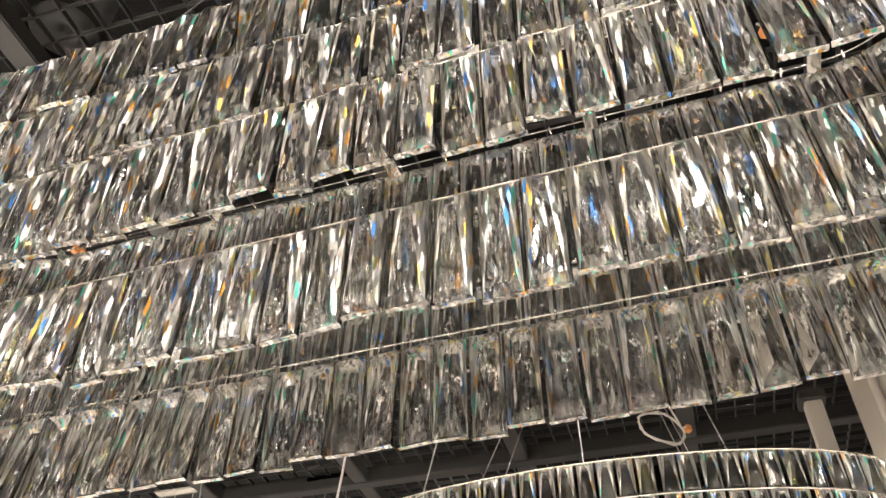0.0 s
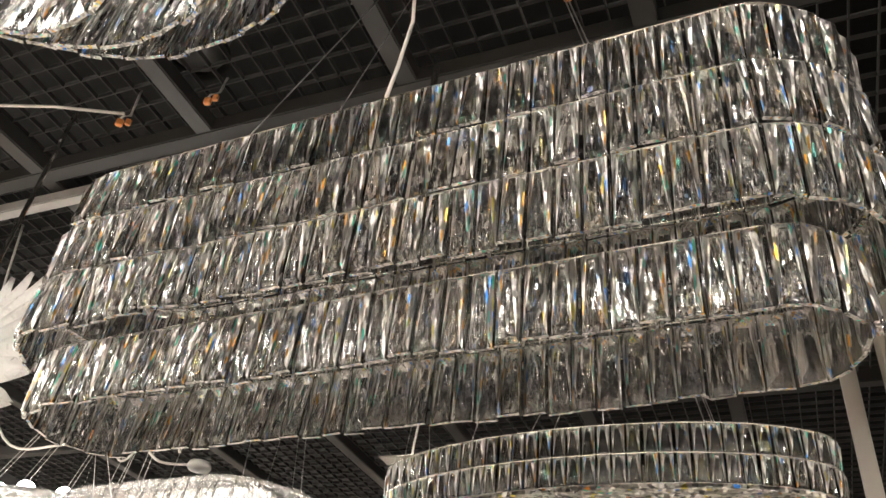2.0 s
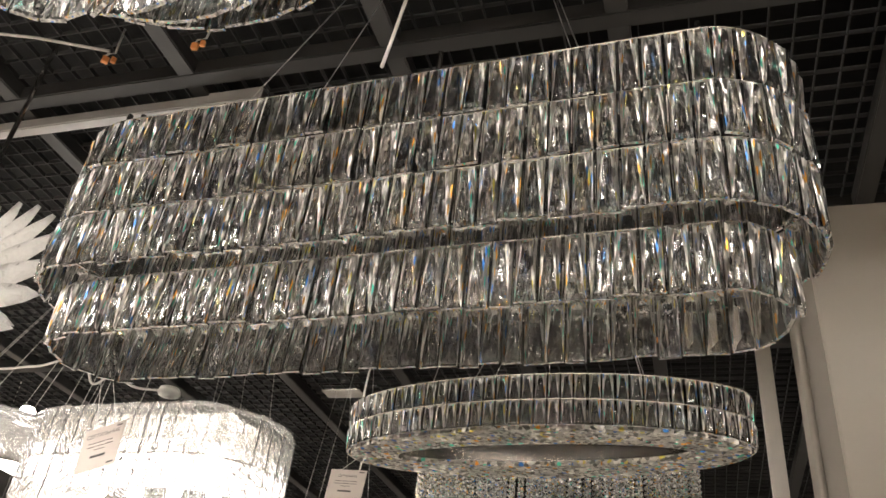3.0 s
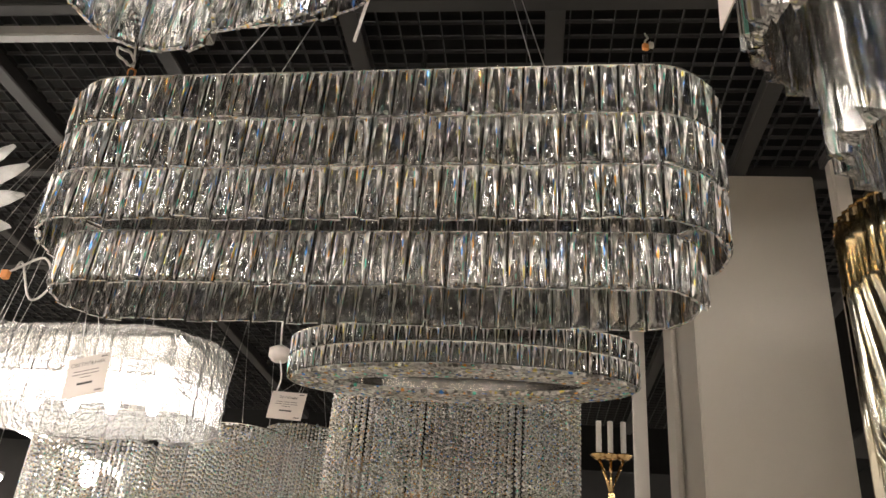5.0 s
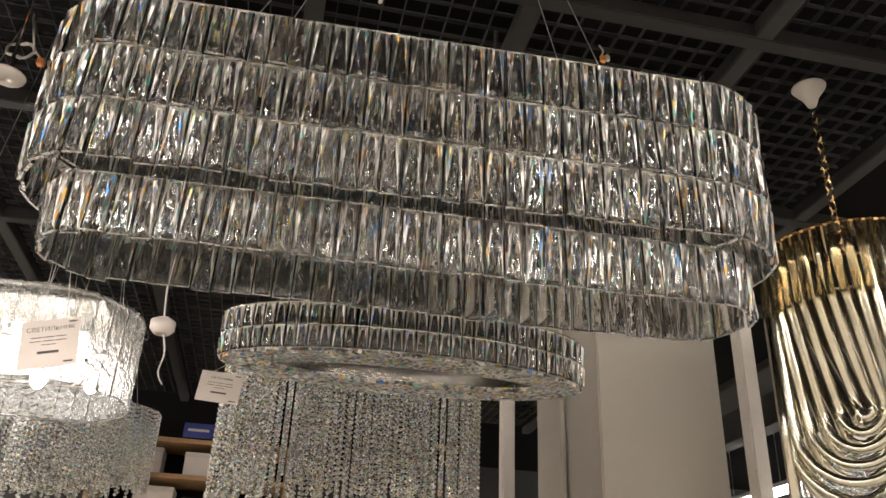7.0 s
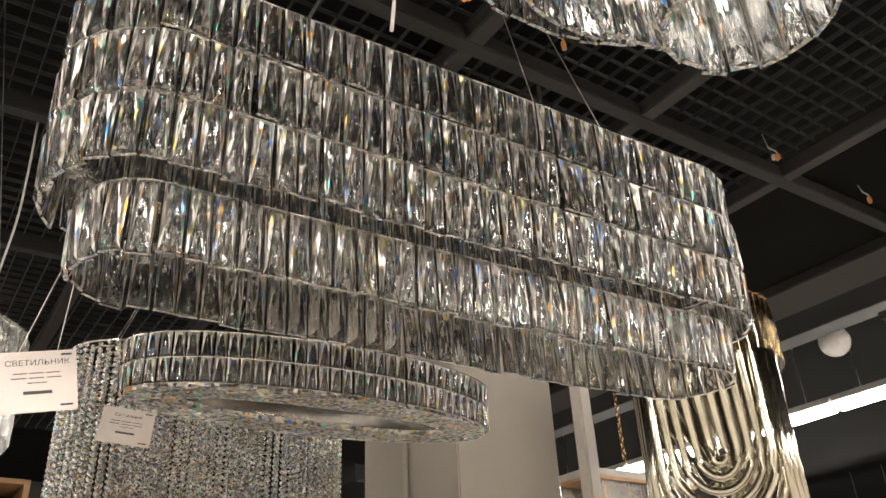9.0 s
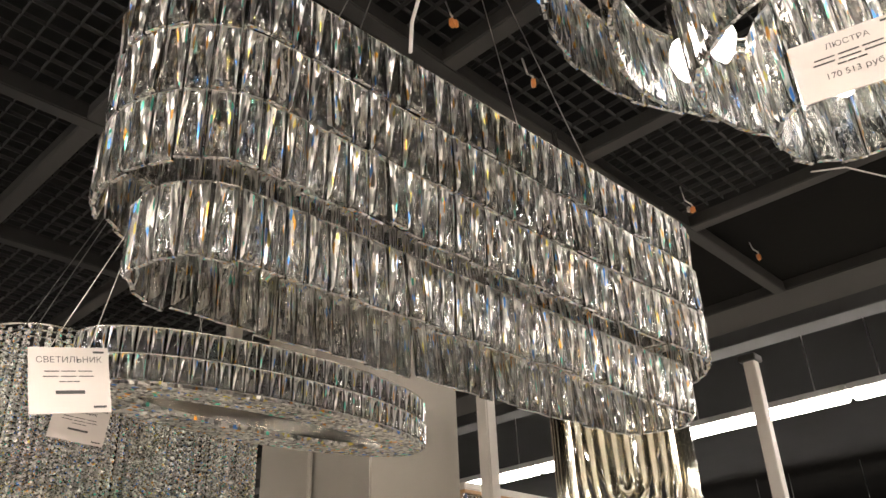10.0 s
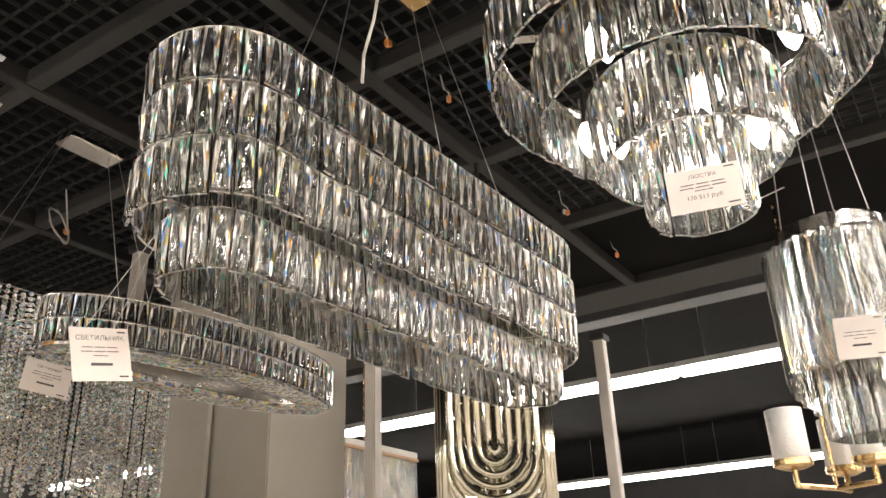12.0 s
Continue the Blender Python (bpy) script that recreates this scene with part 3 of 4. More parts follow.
# ---- the cascade of four crystal rings ----
def ring_cascade():
    ob = thing("cascade_chandelier", "cascade of four lit crystal rings on thin steel wires", "chandelier", (-0.314, -0.129, 0), 0)
    piece = mesh_of(cut_crystal(0.0222, 0.115, 0.017), "crystal", (CRYSTAL, CORE, EDGE))
    for r, z in ((0.250, 2.245), (0.188, 2.185), (0.118, 2.115), (0.062, 2.042)):
        pts = oval(r, r, round(math.tau * r / 0.0235))
        bm = band(oval(r - 0.003, r - 0.003, 80), 0.0025)
        tube(bm, [(x, y, -0.012) for x, y, _ in oval(r - 0.010, r - 0.010, 80)], 0.0025, 6, True)
        tier = part("tier", bm, CHROME, ob, "chrome hoop with its row of crystals")
        tier.location = (0, 0, z)
        for x, y, a in pts:
            c = new("crystal", piece)
            c.parent = tier
            c.matrix_basis = hang(x, y, 0.004, a, rng(-0.03, 0.03), rng(-0.06, 0.06))
    for k in range(4):
        a = k * math.pi / 2 + 0.5
        c, s = math.cos(a), math.sin(a)
        m = Matrix.Rotation(a, 4, "Z")
        part("arm", boxed(0.0, 0.246, -0.008, 0.008, 2.225, 2.231, m=m), CHROME, ob)
        part("arm", boxed(0.0, 0.115, -0.008, 0.008, 2.098, 2.104, m=m), CHROME, ob)
        part("strut", tubed([(0.182 * c, 0.182 * s, 2.225), (0.182 * c, 0.182 * s, 2.18)], 0.004, 8), CHROME, ob)
        part("strut", tubed([(0.11 * c, 0.11 * s, 2.225), (0.11 * c, 0.11 * s, 2.10)], 0.004, 8), CHROME, ob)
        bm = bmesh.new()
        lathe(bm, [(0.0, 0), (0.003, 0.002), (0.010, 0.012), (0.015, 0.030), (0.013, 0.045), (0.009, 0.055), (0.0, 0.055)], 16)
        d = 0.09
        b = part("bulb", bm, BULB, ob, "glowing candle bulb", True)
        b.location = (d * c, d * s, 2.02)
        part("lamp_holder", tubed([(d * c, d * s, 2.07), (d * c, d * s, 2.10)], 0.009, 10), CHROME, ob)
        bm = bmesh.new()
        lathe(bm, [(0.0, 0), (0.003, 0.002), (0.010, 0.012), (0.015, 0.030), (0.013, 0.045), (0.009, 0.055), (0.0, 0.055)], 16)
        b = part("bulb", bm, BULB, ob, "glowing candle bulb", True)
        a2 = a + 0.8
        b.location = (0.158 * math.cos(a2), 0.158 * math.sin(a2), 2.09)
        part("lamp_holder", tubed([(0.158 * math.cos(a2), 0.158 * math.sin(a2), 2.14), (0.158 * math.cos(a2), 0.158 * math.sin(a2), 2.20)], 0.009, 10), CHROME, ob)
    bm = bmesh.new()
    blob(bm, (0, 0, 0), 0.016, 0.016, 0.03)
    b = part("bulb", bm, BULB, ob, "glowing candle bulb", True)
    b.location = (0, 0, 1.99)
    part("lamp_holder", tubed([(0, 0, 2.018), (0, 0, 2.10)], 0.009, 10), CHROME, ob)
    for k in range(3):
        a = k * math.tau / 3 + 0.4
        part("wire", tubed([(0.2 * math.cos(a), 0.2 * math.sin(a), 2.23), (0.03 * math.cos(a), 0.03 * math.sin(a), 2.76)], 0.0009, 5), STEEL, ob)
    bm = bmesh.new()
    lathe(bm, [(0.001, 2.745), (0.06, 2.745), (0.06, 2.765), (0.001, 2.765)], 24)
    part("ceiling_canopy", bm, CHROME, ob)
    return ob


ring_cascade()


# ---- the amber drape chandelier ----
def amber_drape():
    ob = thing("amber_chandelier", "amber glass chandelier of nested bent loops on a gold hoop", "chandelier", (0.80, 0.815, 0), 0)
    R, top = 0.172, 2.27
    bm = bmesh.new()
    hoop = part("hoop", band(oval(R, R, 46), 0.0035), GOLD, ob, "thin gold hoop")
    hoop.location = (0, 0, top)
    rod = mesh_of(tubed([(0, 0, 0), (0, 0, -0.15)], 0.0085, 10), "rod", AMBER)
    for x, y, a in oval(R, R, 46):
        c = new("rod", rod)
        c.parent = ob
        c.matrix_basis = Matrix.Translation((x, y, top))
    # nested bent loops on three sides: the legs lean inwards from the hoop, the bends drop one below the other
    for k in range(3):
        mid = math.radians(209 + 120 * k)
        ux, uy = math.cos(mid), math.sin(mid)
        for i in range(6):
            half = 0.09 + i * 0.175
            wide, rise = R * 0.97 * math.sin(half), R * 0.97 * math.cos(half)
            depth, low = min(0.040 + 0.0165 * i, math.sqrt((R * 0.97) ** 2 - wide ** 2)), 1.905 - 0.034 * i
            bend = wide * 1.05 + 0.006
            pts = []
            for side in (-1, 1):
                leg = []
                for q in range(9):
                    u = q / 8
                    d = rise + (depth - rise) * u ** 1.4
                    z = top - 0.02 + (low + bend - top + 0.02) * u
                    leg.append((d * ux - side * wide * uy, d * uy + side * wide * ux, z))
                if side < 0:
                    pts += leg
                    for q in range(1, 16):
                        th = math.pi * q / 16
                        c = -math.cos(th) * wide
                        pts.append((depth * ux - c * uy, depth * uy + c * ux, low + bend * (1 - math.sin(th))))
                else:
                    pts += leg[::-1]
            part("loop", tubed(pts, 0.0092, 10), AMBER_PALE, ob, "bent pale amber glass loop", True)
        for d in (-0.10, 0.0, 0.10):
            a = mid + math.pi / 3 + d
            part("long_rod", tubed([(R * math.cos(a), R * math.sin(a), top - 0.14), (R * math.cos(a), R * math.sin(a), 1.66)], 0.0092, 10), AMBER_PALE, ob, "long straight pale amber rod", True)
    # chain up to its rose
    for k in range(14):
        bm = bmesh.new()
        pts = [(0.008 * math.cos(t * math.tau / 12), 0, 0.016 * math.sin(t * math.tau / 12)) for t in range(12)]
        tube(bm, pts, 0.0018, 6, True)
        l = part("chain_link", bm, GOLD, ob)
        l.matrix_basis = pose(0, 0, top + 0.02 + k * 0.027, 0, 0, 90 * (k % 2))
    bm = bmesh.new()
    lathe(bm, [(0.001, 2.675), (0.010, 2.675), (0.020, 2.70), (0.038, 2.725), (0.040, 2.729), (0.001, 2.729)], 24)
    part("ceiling_rose", bm, POST, ob, "", True)
    for k in range(3):
        a = k * math.tau / 3
        part("brace", tubed([(R * math.cos(a), R * math.sin(a), top), (0, 0, top + 0.02)], 0.003, 6), GOLD, ob)
    return ob


amber_drape()


# ---- the prism pendant ----
def prism(h):
    b = bmesh.new()
    w = 0.0098
    tri = [(-w, -0.004), (w, -0.004), (0, 0.011)]
    lo = [b.verts.new((x, y, -h + (0.006 if k == 2 else 0))) for k, (x, y) in enumerate(tri)]
    hi = [b.verts.new((x, y, 0)) for x, y in tri]
    b.faces.new(lo), b.faces.new(hi[::-1])
    for k in range(3):
        b.faces.new((lo[k], hi[k], hi[(k + 1) % 3], lo[(k + 1) % 3]))
    bmesh.ops.recalc_face_normals(b, faces=list(b.faces))
    return b


def prism_pendant():
    ob = thing("prism_pendant", "oval pendant of long clear triangular glass prisms under a chrome cap", "pendant", (0.30, -0.21, -0.02), 0)
    R = 0.116
    bm = bmesh.new()
    lathe(bm, [(R * 0.80, 2.100), (R * 0.82, 2.100), (R * 0.82, 2.138), (R * 0.80, 2.141), (0.001, 2.141), (0.001, 2.135), (R * 0.79, 2.133)], 48)
    part("cap", bm, CHROME, ob, "polished chrome cap")
    part("hoop", band(oval(R - 0.004, R - 0.004, 60), 0.003), CHROME, ob).location = (0, 0, 2.102)
    for x, y, a in oval(R, R, 32):
        h = 0.30 - 0.065 * math.cos(a - 2.36)
        c = part("prism", prism(h), PRISM, ob)
        c.matrix_basis = hang(x, y, 2.101, a)
    for x, y, a in oval(R * 0.62, R * 0.62, 20):
        c = part("prism", prism(0.345), PRISM, ob)
        c.matrix_basis = hang(x, y, 2.101, a)
    part("hoop", band(oval(R * 0.58, R * 0.58, 40), 0.003), CHROME, ob).location = (0, 0, 2.102)
    for k in range(4):
        a = k * math.pi / 2 + 0.3
        part("wire", tubed([(R * 0.7 * math.cos(a), R * 0.7 * math.sin(a), 2.138), (0.03 * math.cos(a), 0.03 * math.sin(a), 2.785)], 0.0012, 5), STEEL, ob)
    bm = bmesh.new()
    lathe(bm, [(0.001, 2.765), (0.05, 2.765), (0.05, 2.788), (0.001, 2.788)], 24)
    part("ceiling_canopy", bm, CHROME, ob)
    return ob


prism_pendant()


# ---- price cards ----
def price_card(at, rz, rx, ry, w, h, heading, price, label, tie):
    ob = thing("price_card", label, "price card", at)
    ob.matrix_basis = pose(*at, rx, ry, rz)
    part("card", boxed(-w / 2, w / 2, -0.0006, 0.0006, -h / 2, h / 2), PAPER, ob)
    def line(y, wid, ht):
        part("print_line", boxed(-wid / 2, wid / 2, -0.0012, -0.0007, y - ht / 2, y + ht / 2), INK, ob)
    def words(s, y, size, x=0.0):
        cu = bpy.data.curves.new("print", "FONT")
        cu.body, cu.size, cu.align_x, cu.align_y = s, size, "CENTER", "CENTER"
        me_ob = bpy.data.objects.new("print", cu)
        scene.collection.objects.link(me_ob)
        dg = bpy.context.evaluated_depsgraph_get()
        me = bpy.data.meshes.new_from_object(me_ob.evaluated_get(dg))
        bpy.data.objects.remove(me_ob)
        me.materials.clear()
        me.materials.append(INK)
        o = new("print", me)
        o.parent = ob
        o.matrix_basis = pose(x, -0.0011, y, 90, 0, 0)
    if heading:
        words(heading, h * 0.30, h * 0.13)
    for y, wd in ((0.13, 0.62), (0.05, 0.66), (-0.03, 0.26)):
        for k in range(3):
            seg = w * wd / 3
            part("print_line", boxed(-w * wd / 2 + k * seg, -w * wd / 2 + (k + 0.86) * seg, -0.0012, -0.0007, h * y - 0.00045, h * y + 0.00045), INK, ob)
    if price:
        words(price, -h * 0.19, h * 0.14)
    else:
        line(-h * 0.19, w * 0.36, h * 0.05)
    part("print_line", boxed(w * 0.3, w * 0.44, -0.0012, -0.0007, h * 0.41, h * 0.44), INK, ob)
    part("print_line", boxed(w * 0.28, w * 0.44, -0.0012, -0.0007, -h * 0.43, -h * 0.40), INK, ob)
    up = ob.matrix_basis.inverted() @ Vector(tie)
    part("string", tubed([(-w * 0.25, 0, h / 2 - 0.002), up], 0.0005, 5), CABLE, ob)
    part("string", tubed([(w * 0.25, 0, h / 2 - 0.002), up], 0.0005, 5), CABLE, ob)
    return ob


price_card((-0.445, -0.165, 1.90), -77, 0, 0, 0.078, 0.052, "ЛЮСТРА", "170 513 руб.", "white price card with black print tied to a ring chandelier", (-0.375, -0.14, 1.945))
price_card((0.165, -0.230, 1.873), -86, 0, 4, 0.075, 0.070, "", "", "pale price card hung on a prism pendant", (0.178, -0.225, 1.955))
price_card((-0.67, 0.546, 1.80), -10, -6, -10, 0.076, 0.070, "СВЕТИЛЬНИК", "", "white price card hung by a string below a long crystal chandelier", (-0.66, 0.46, 1.967))
price_card((-0.475, 0.985, 1.89), -12, 0, 6, 0.082, 0.058, "Светильник", "", "white price card hung under an oval ring light", (-0.44, 0.985, 1.957))


# ---- loose wiring under the grid ----
def clamp_tail(x, y, z, turn):
    ob = thing("cable_end", "short cable tail with an orange terminal clamp under the ceiling grid", "cable end", (x, y, 0), turn, "cable ends")
    part("tail", tubed([(0.01, 0.02, 2.772), (0.012, 0.01, z + 0.03), (0.0, 0.0, z + 0.012), (-0.004, 0, z)], 0.0022, 7), CABLE, ob, "", True)
    part("clamp", boxed(-0.008, 0.006, -0.005, 0.005, z - 0.016, z + 0.001, bevel=0.0015), ORANGE, ob, "orange terminal clamp")
    part("clamp", boxed(0.008, 0.019, -0.004, 0.004, z - 0.006, z + 0.010, bevel=0.0015), ORANGE if turn % 2 else CABLE, ob)
    return ob


for x, y, z, k in ((-0.046, 0.558, 2.70, 11), (0.211, 0.555, 2.69, 40), (1.0, 0.597, 2.70, 70), (1.438, 0.60, 2.70, 33),
                   (-0.793, 0.571, 2.687, 15), (-0.989, 0.549, 2.66, 51), (0.271, 0.826, 2.72, 20), (-1.069, 0.955, 2.714, 63)):
    clamp_tail(x, y, z, k)

ob = thing("hanging_cable", "loose white cable hanging from the ceiling grid", "cable")
part("sheath", tubed([(-0.27, 0.40, 2.76), (-0.262, 0.41, 2.66), (-0.262, 0.43, 2.55), (-0.28, 0.44, 2.46), (-0.288, 0.437, 2.39)], 0.0032, 8), CABLE, ob, "", True)
ob = thing("hanging_cable", "loose white cable strung between clamps under the grid", "cable")
part("sheath", tubed([(-1.6, 0.42, 2.75), (-1.35, 0.45, 2.715), (-1.15, 0.50, 2.70), (-0.99, 0.549, 2.68)], 0.0032, 8), CABLE, ob, "", True)

# track rail along the runner
ob = thing("track_rail", "white lighting track under the black grid", "track rail")
part("rail", boxed(-3.0, -0.72, 0.735, 0.765, 2.68, 2.71, bevel=0.003), RAIL, ob)
part("feed_box", boxed(-0.86, -0.72, 0.73, 0.77, 2.672, 2.712, bevel=0.004), RAIL, ob)


def feather_lamp():
    ob = thing("feather_lamp", "white frosted glass feather plumes fanned round a lamp", "lamp", (-1.16, 0.50, 2.03))
    for k in range(9):
        a = math.radians(-12 + k * 13)
        ln = 0.31 - 0.010 * abs(k - 4)
        bm = bmesh.new()
        n = 10
        L, Rr = [], []
        for i in range(n + 1):
            u = i / n
            w = 0.030 * math.sin(math.pi * min(u * 0.9 + 0.1, 1.0)) ** 0.6 + 0.002
            bend = 0.05 * u * u
            cx, cz = ln * u, -bend
            L.append((cx, cz + w))
            Rr.append((cx, cz - w))
        vs = []
        for (x1, z1), (x2, z2) in zip(L, Rr):
            vs.append([bm.verts.new((x1, 0, z1)), bm.verts.new((x1, -0.008, (z1 + z2) / 2)), bm.verts.new((x2, 0, z2))])
        for p, q in zip(vs, vs[1:]):
            bm.faces.new((p[0], q[0], q[1], p[1]))
            bm.faces.new((p[1], q[1], q[2], p[2]))
        bmesh.ops.solidify(bm, geom=list(bm.faces), thickness=0.004)
        f = part("feather", bm, WHITE_GLASS, ob, "", True)
        f.matrix_basis = Matrix.Translation((0, 0.01 * k, 0)) @ Matrix.Rotation(-a, 4, "Y")
    bm = bmesh.new()
    blob(bm, (0, 0.06, 0), 0.035, 0.035, 0.05)
    part("bulb", bm, BULB, ob, "glowing bulb", True)
    part("stem", tubed([(0, 0.06, 0.04), (0, 0.06, 0.735)], 0.005, 8), CHROME, ob)
    return ob


feather_lamp()


# ---- the lit crystal disc beyond the drum ----
def crystal_disc():
    ob = thing("crystal_disc", "round lit crystal plate lamp hung on many thin steel wires", "lamp", (-1.62, 1.3, 0))
    bm = bmesh.new()
    lathe(bm, [(0.001, 2.10), (0.20, 2.10), (0.215, 2.115), (0.20, 2.13), (0.001, 2.13)], 40)
    part("plate", bm, FROST, ob, "textured glass plate")
    for k in range(10):
        a = k * math.tau / 10
        bm = bmesh.new()
        blob(bm, (0.15 * math.cos(a), 0.15 * math.sin(a), 2.145), 0.02, 0.02, 0.014)
        part("bulb", bm, GLOW, ob, "glowing white bulb", True)
        part("wire", tubed([(0.19 * math.cos(a), 0.19 * math.sin(a), 2.12), (0.25 + 0.05 * math.cos(a), 0.05 * math.sin(a), 2.765)], 0.0011, 5), STEEL, ob)
    return ob


crystal_disc()


# ---- small lamps and shelves further back ----
def shade_lamp():
    ob = thing("shade_lamp", "gold arm lamp with upright frosted glass cylinder shades", "lamp", (1.33, 0.12, 0))
    for x, y in ((0, 0), (0.10, -0.20), (0.26, -0.10)):
        bm = bmesh.new()
        lathe(bm, [(0.050, 1.865), (0.053, 1.865), (0.053, 2.015), (0.050, 2.015)], 28, (x, y))
        part("shade", bm, WHITE_GLASS, ob, "frosted glass cylinder shade", True)
        bm = bmesh.new()
        lathe(bm, [(0.001, 1.84), (0.03, 1.84), (0.056, 1.85), (0.056, 1.868), (0.001, 1.868)], 28, (x, y))
        part("cup", bm, GOLD, ob, "polished gold cup")
        part("stem", tubed([(x, y, 1.845), (x, y, 1.79)], 0.008, 8), GOLD, ob)
        part("arm", tubed([(x, y, 1.795), (0.16, -0.08, 1.795)], 0.008, 8), GOLD, ob)
    part("down_rod", tubed([(0.16, -0.08, 1.79), (0.16, -0.08, 2.775)], 0.006, 8), GOLD, ob)
    return ob


shade_lamp()


def candle_lamp():
    ob = thing("candle_lamp", "brass candle wall lamp with clear glass candle tubes", "lamp", (0.34, 2.6, 0))
    for x in (-0.045, 0.0, 0.05):
        part("candle", tubed([(x, 0, 2.20), (x, 0, 2.34)], 0.011, 10), POST, ob, "white candle sleeve")
        bm = bmesh.new()
        lathe(bm, [(0.001, 2.185), (0.02, 2.19), (0.034, 2.205), (0.034, 2.21), (0.001, 2.205)], 16, (x, 0))
        part("cup", bm, GOLD, ob, "brass cup", True)
        part("arm", tubed([(x, 0, 2.19), (x * 0.4, 0, 2.12), (0, 0, 2.05)], 0.006, 8), GOLD, ob, "", True)
    part("stem", tubed([(0, 0, 2.06), (0, 0, 0.0)], 0.012, 10), GOLD, ob)
    return ob


candle_lamp()


def shelf_unit():
    ob = thing("shelf_unit", "tall shop shelf with honey wood boards and pale boxes", "shelf", (-0.72, 3.7, 0))
    for x in (-0.45, 0.45):
        part("side", boxed(x - 0.012, x + 0.012, -0.15, 0.15, 0, 2.36), WOOD, ob)
    for z in (1.75, 1.98, 2.17, 2.34):
        part("board", boxed(-0.438, 0.438, -0.15, 0.15, z, z + 0.022, bevel=0.002), WOOD, ob)
    part("back", boxed(-0.438, 0.438, 0.14, 0.15, 0, 2.34), BLACK, ob)
    return ob


shelf_unit()
for x, z, w, h in ((-0.95, 2.192, 0.16, 0.12), (-0.70, 2.192, 0.13, 0.11), (-0.50, 2.192, 0.16, 0.13), (-0.88, 2.002, 0.18, 0.13), (-0.58, 2.002, 0.14, 0.12)):
    bx = thing("carton", "pale cardboard lamp carton on a wooden shelf", "box", (x, 3.66, z), 0, "cartons on the shelf")
    part("body", boxed(-w / 2, w / 2, -0.08, 0.08, 0, h, bevel=0.003), PAPER, bx)
    part("lid", boxed(-w / 2 - 0.002, w / 2 + 0.002, -0.082, 0.082, h - 0.02, h + 0.003, bevel=0.002), POST, bx)

ob = thing("shelf_sign", "small blue plastic shelf sign", "sign", (-0.72, 3.535, 2.365))
part("panel", boxed(-0.07, 0.07, -0.004, 0.004, 0, 0.07, bevel=0.002), BLUE, ob)
part("print_bar", boxed(-0.05, 0.05, -0.0065, -0.0042, 0.03, 0.042), POST, ob)


def box_lamp():
    ob = thing("box_lamp", "rectangular crystal rod lamp with a white top frame and brass chain", "lamp", (1.95, 2.2, 0))
    part("frame", boxed(-0.32, 0.32, -0.10, 0.10, 2.24, 2.27, bevel=0.004), POST, ob, "white metal top frame")
    part("trim", boxed(-0.325, 0.325, -0.105, 0.105, 2.225, 2.238, bevel=0.003), WOOD, ob, "honey wood trim")
    rod = mesh_of(prism(0.40), "rod", PRISM)
    for k in range(30):
        for y in (-0.088, 0.088):
            c = new("rod", rod)
            c.parent = ob
            c.matrix_basis = hang(-0.31 + k * 0.0214, y, 2.226, -math.pi / 2 if y < 0 else math.pi / 2)
    for k in range(26):
        bm = bmesh.new()
        tube(bm, [(0.008 * math.cos(t * math.tau / 12), 0, 0.014 * math.sin(t * math.tau / 12)) for t in range(12)], 0.0022, 6, True)
        l = part("chain_link", bm, GOLD, ob)
        l.matrix_basis = pose(0.0, 0, 2.28 + k * 0.024, 0, 0, 90 * (k % 2))
    part("hook", tubed([(0, 0, 2.89), (0, 0, 3.56)], 0.004, 6), GOLD, ob)
    return ob


box_lamp()

ob = thing("globe_lamp", "unlit white opal globe lamp under the dark ceiling", "lamp", (4.22, 2.33, 0))
bm = bmesh.new()
blob(bm, (0, 0, 3.375), 0.10, 0.10, 0.10, 28, 16)
part("globe", bm, WHITE_GLASS, ob, "", True)
part("stem", tubed([(0, 0, 3.46), (0, 0, 3.56)], 0.008, 8), CHROME, ob)

ob = thing("ceiling_speaker", "round grey duct mouth above the open grid", "duct", (-0.95, 0.62, 0))
bm = bmesh.new()
lathe(bm, [(0.001, 2.95), (0.062, 2.95), (0.066, 2.955), (0.066, 3.56), (0.001, 3.56)], 36)
part("mouth", bm, BEAM, ob, "", True)
bm = bmesh.new()
lathe(bm, [(0.068, 2.944), (0.082, 2.944), (0.082, 2.956), (0.068, 2.956)], 36)
part("collar", bm, BLACK, ob, "black collar")

ob = thing("dish_lamp", "shallow beige dish lamp shade", "lamp", (-0.98, 0.9, 0))
bm = bmesh.new()
lathe(bm, [(0.001, 2.445), (0.02, 2.446), (0.034, 2.452), (0.036, 2.458), (0.015, 2.468), (0.001, 2.47)], 30)
part("shade", bm, PAPER, ob, "", True)
part("stem", tubed([(0, 0, 2.465), (0, 0, 2.77)], 0.004, 8), CHROME, ob)

for k, (x, y, r) in enumerate(((-1.05, 1.09, 0.03), (0.0, 1.86, 0.06), (-0.95, 0.80, 0.025))):
    ob = thing("cable_coil", "loosely coiled white cable under the ceiling grid", "cable", (x, y, 0), 30 * k, "cable coils")
    pts = [(0, 0, 2.775)] + [(r * math.cos(a * 0.55), 0.3 * r * math.sin(a * 0.55), 2.69 - r + r * math.sin(a * 0.55) * 0.9 + 0.004 * (a % 3)) for a in range(24)] + [(r * 1.4, 0.02, 2.66)]
    part("sheath", tubed(pts, 0.0026, 7), CABLE, ob, "", True)
    part("clamp", boxed(r * 1.4 - 0.008, r * 1.4 + 0.008, 0.012, 0.028, 2.645, 2.662, bevel=0.0015), ORANGE, ob, "orange terminal clamp")

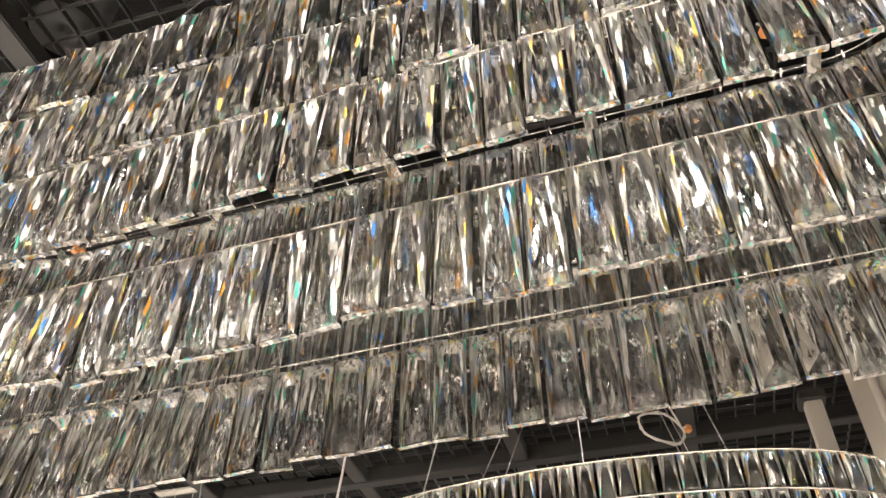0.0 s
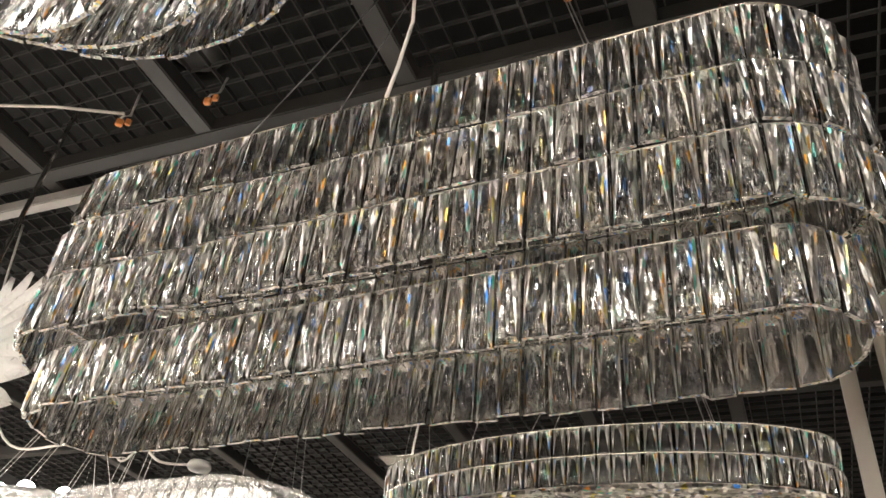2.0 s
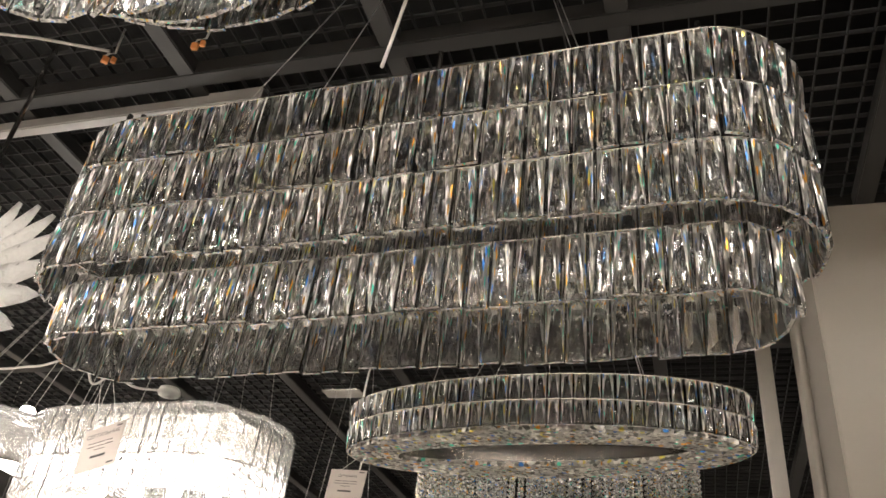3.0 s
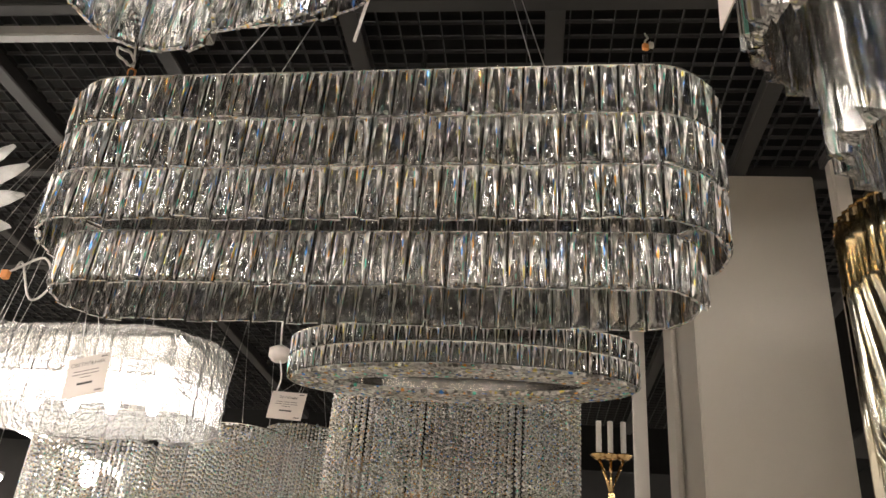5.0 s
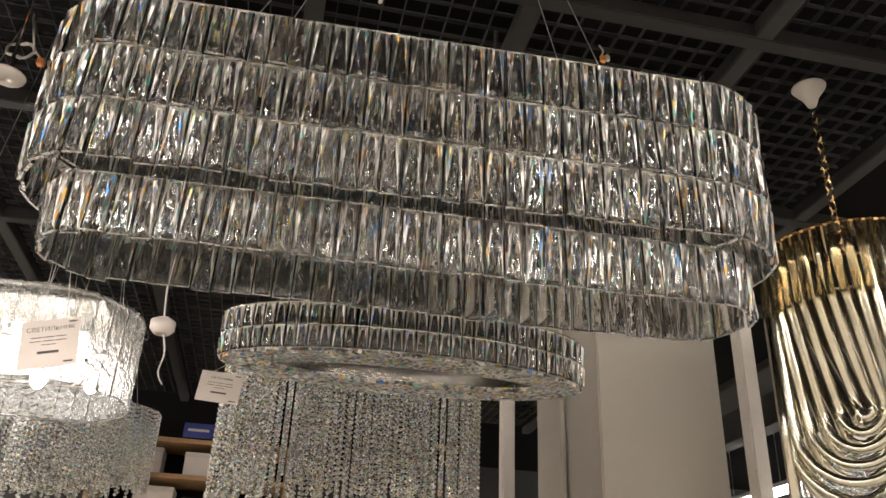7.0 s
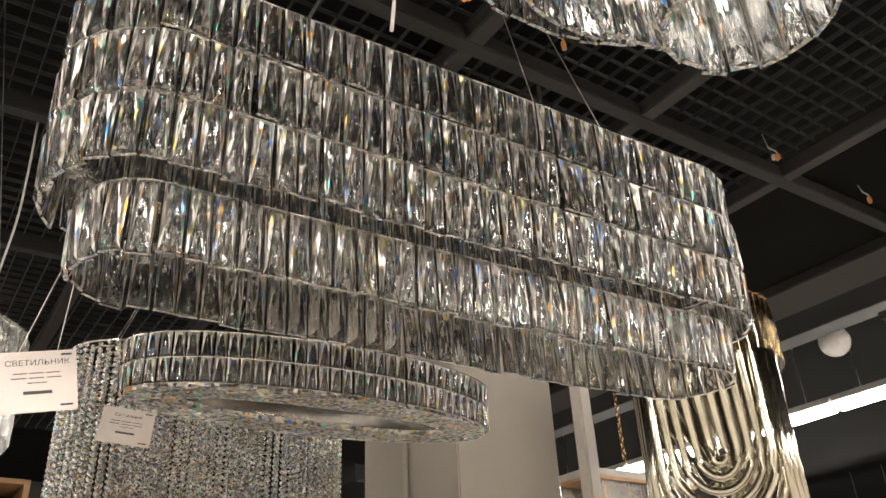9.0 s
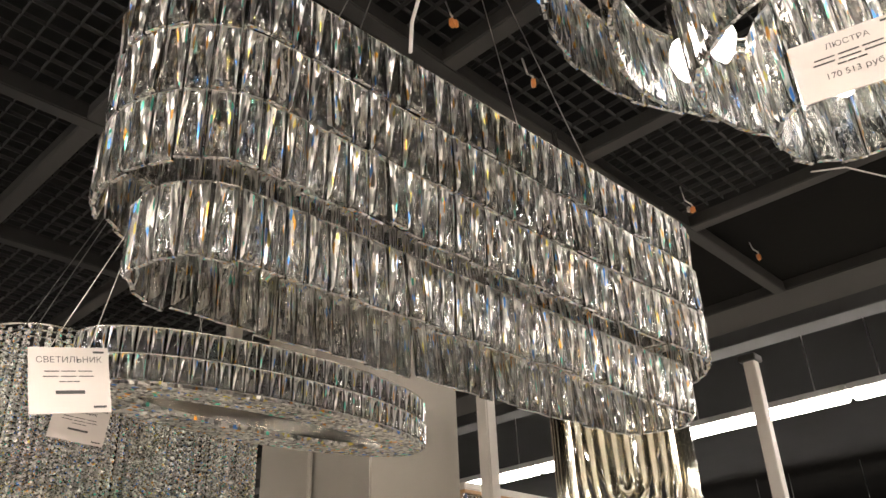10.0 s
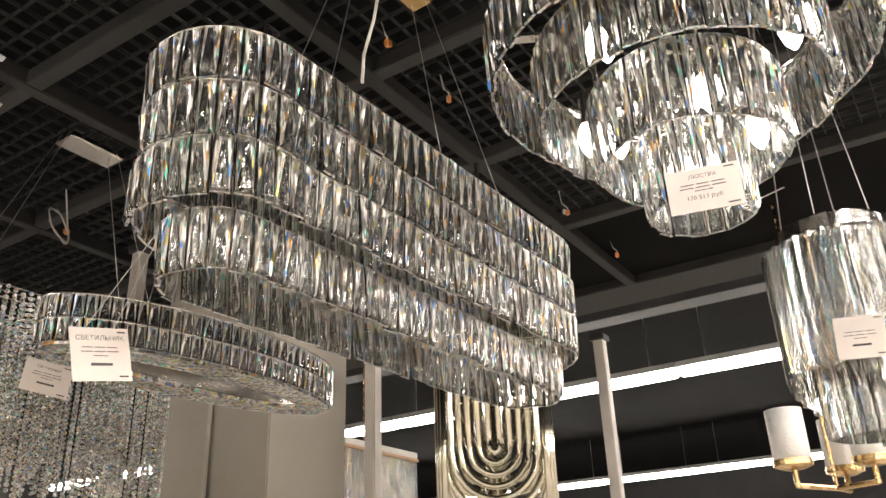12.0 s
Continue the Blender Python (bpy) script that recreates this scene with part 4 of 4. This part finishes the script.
ob = thing("hanging_cable", "thin pale wire strung under a black panel", "cable")
part("sheath", tubed([(1.0, 0.26, 2.66), (1.1, 0.20, 2.69), (1.22, 0.14, 2.685), (1.33, 0.05, 2.71), (1.40, -0.03, 2.762)], 0.0022, 7), CABLE, ob, "", True)


def cable_tangle():
    ob = thing("cable_tangle", "tangled loose white cables with a round socket, below the grid", "cable")
    x, y, z = -1.10, 0.96, 2.17
    a = [(x - 0.05, y - 0.018, z - 0.006), (x - 0.05, y, z + 0.02), (x - 0.02, y + 0.02, z - 0.06), (x + 0.02, y + 0.02, z - 0.03),
         (x + 0.045, y, z + 0.07), (x + 0.03, y - 0.01, z + 0.10), (x + 0.01, y, z + 0.06), (x + 0.05, y + 0.03, z), (x + 0.08, y + 0.05, z + 0.01), (x + 0.09, y + 0.07, z - 0.03)]
    b = [(x - 0.52, y - 0.10, 2.755), (x - 0.45, y - 0.08, 2.40), (x - 0.30, y - 0.05, z - 0.02), (x - 0.15, y - 0.03, z - 0.04), (x - 0.06, y - 0.02, z - 0.01), (x, y, z + 0.035), (x + 0.03, y + 0.02, z - 0.02), (x + 0.07, y + 0.04, z - 0.06), (x + 0.12, y + 0.09, z - 0.05)]
    for pts in (a, b):
        part("sheath", tubed(smooth_path(pts), 0.0028, 7), CABLE, ob, "", True)
    bm = bmesh.new()
    lathe(bm, [(0.001, 2.108), (0.022, 2.110), (0.026, 2.116), (0.022, 2.126), (0.001, 2.128)], 24, (x + 0.13, y + 0.095))
    part("socket", bm, CABLE, ob, "round white plastic socket", True)
    part("clamp", boxed(x - 0.075, x - 0.058, y - 0.03, y - 0.015, z - 0.03, z - 0.01, bevel=0.0015), ORANGE, ob, "orange terminal clamp")


def smooth_path(pts, n=6):
    """Points along a curve that passes through all of pts."""
    v = [Vector(p) for p in pts]
    v = [v[0]] + v + [v[-1]]
    out = []
    for i in range(1, len(v) - 2):
        for q in range(n):
            t = q / n
            out.append(0.5 * (2 * v[i] + (v[i + 1] - v[i - 1]) * t + (2 * v[i - 1] - 5 * v[i] + 4 * v[i + 1] - v[i + 2]) * t * t + (3 * v[i] - v[i - 1] - 3 * v[i + 1] + v[i + 2]) * t ** 3))
    return out + [v[-2]]


cable_tangle()

ob = thing("ceiling_socket", "round beige lamp socket hanging on a loose white cable", "socket")
bm = bmesh.new()
lathe(bm, [(0.001, 2.150), (0.020, 2.152), (0.031, 2.165), (0.031, 2.185), (0.012, 2.196), (0.001, 2.198)], 28, (-0.673, 1.472))
part("cup", bm, PAPER, ob, "beige plastic cup", True)
part("sheath", tubed(smooth_path([(-0.673, 1.472, 2.19), (-0.68, 1.47, 2.30), (-0.665, 1.475, 2.5), (-0.67, 1.47, 2.755)]), 0.0026, 7), CABLE, ob, "white cable", True)
part("tail", tubed(smooth_path([(-0.668, 1.47, 2.155), (-0.655, 1.465, 2.10), (-0.66, 1.46, 2.05), (-0.645, 1.46, 2.02)]), 0.0022, 7), CABLE, ob, "white cable tail", True)

ob = bead_chandelier("bead_chandelier", "wide round chandelier of clear bead strands behind a lit drum", (-1.20, 2.45, 0),
                     [oval(0.21, 0.16, 70), oval(0.16, 0.12, 50)], 2.17, 0.30, 0.0075)
bead_hangers(ob, 2.17, ((-0.1, 0), (0.1, 0)), 0, 0)
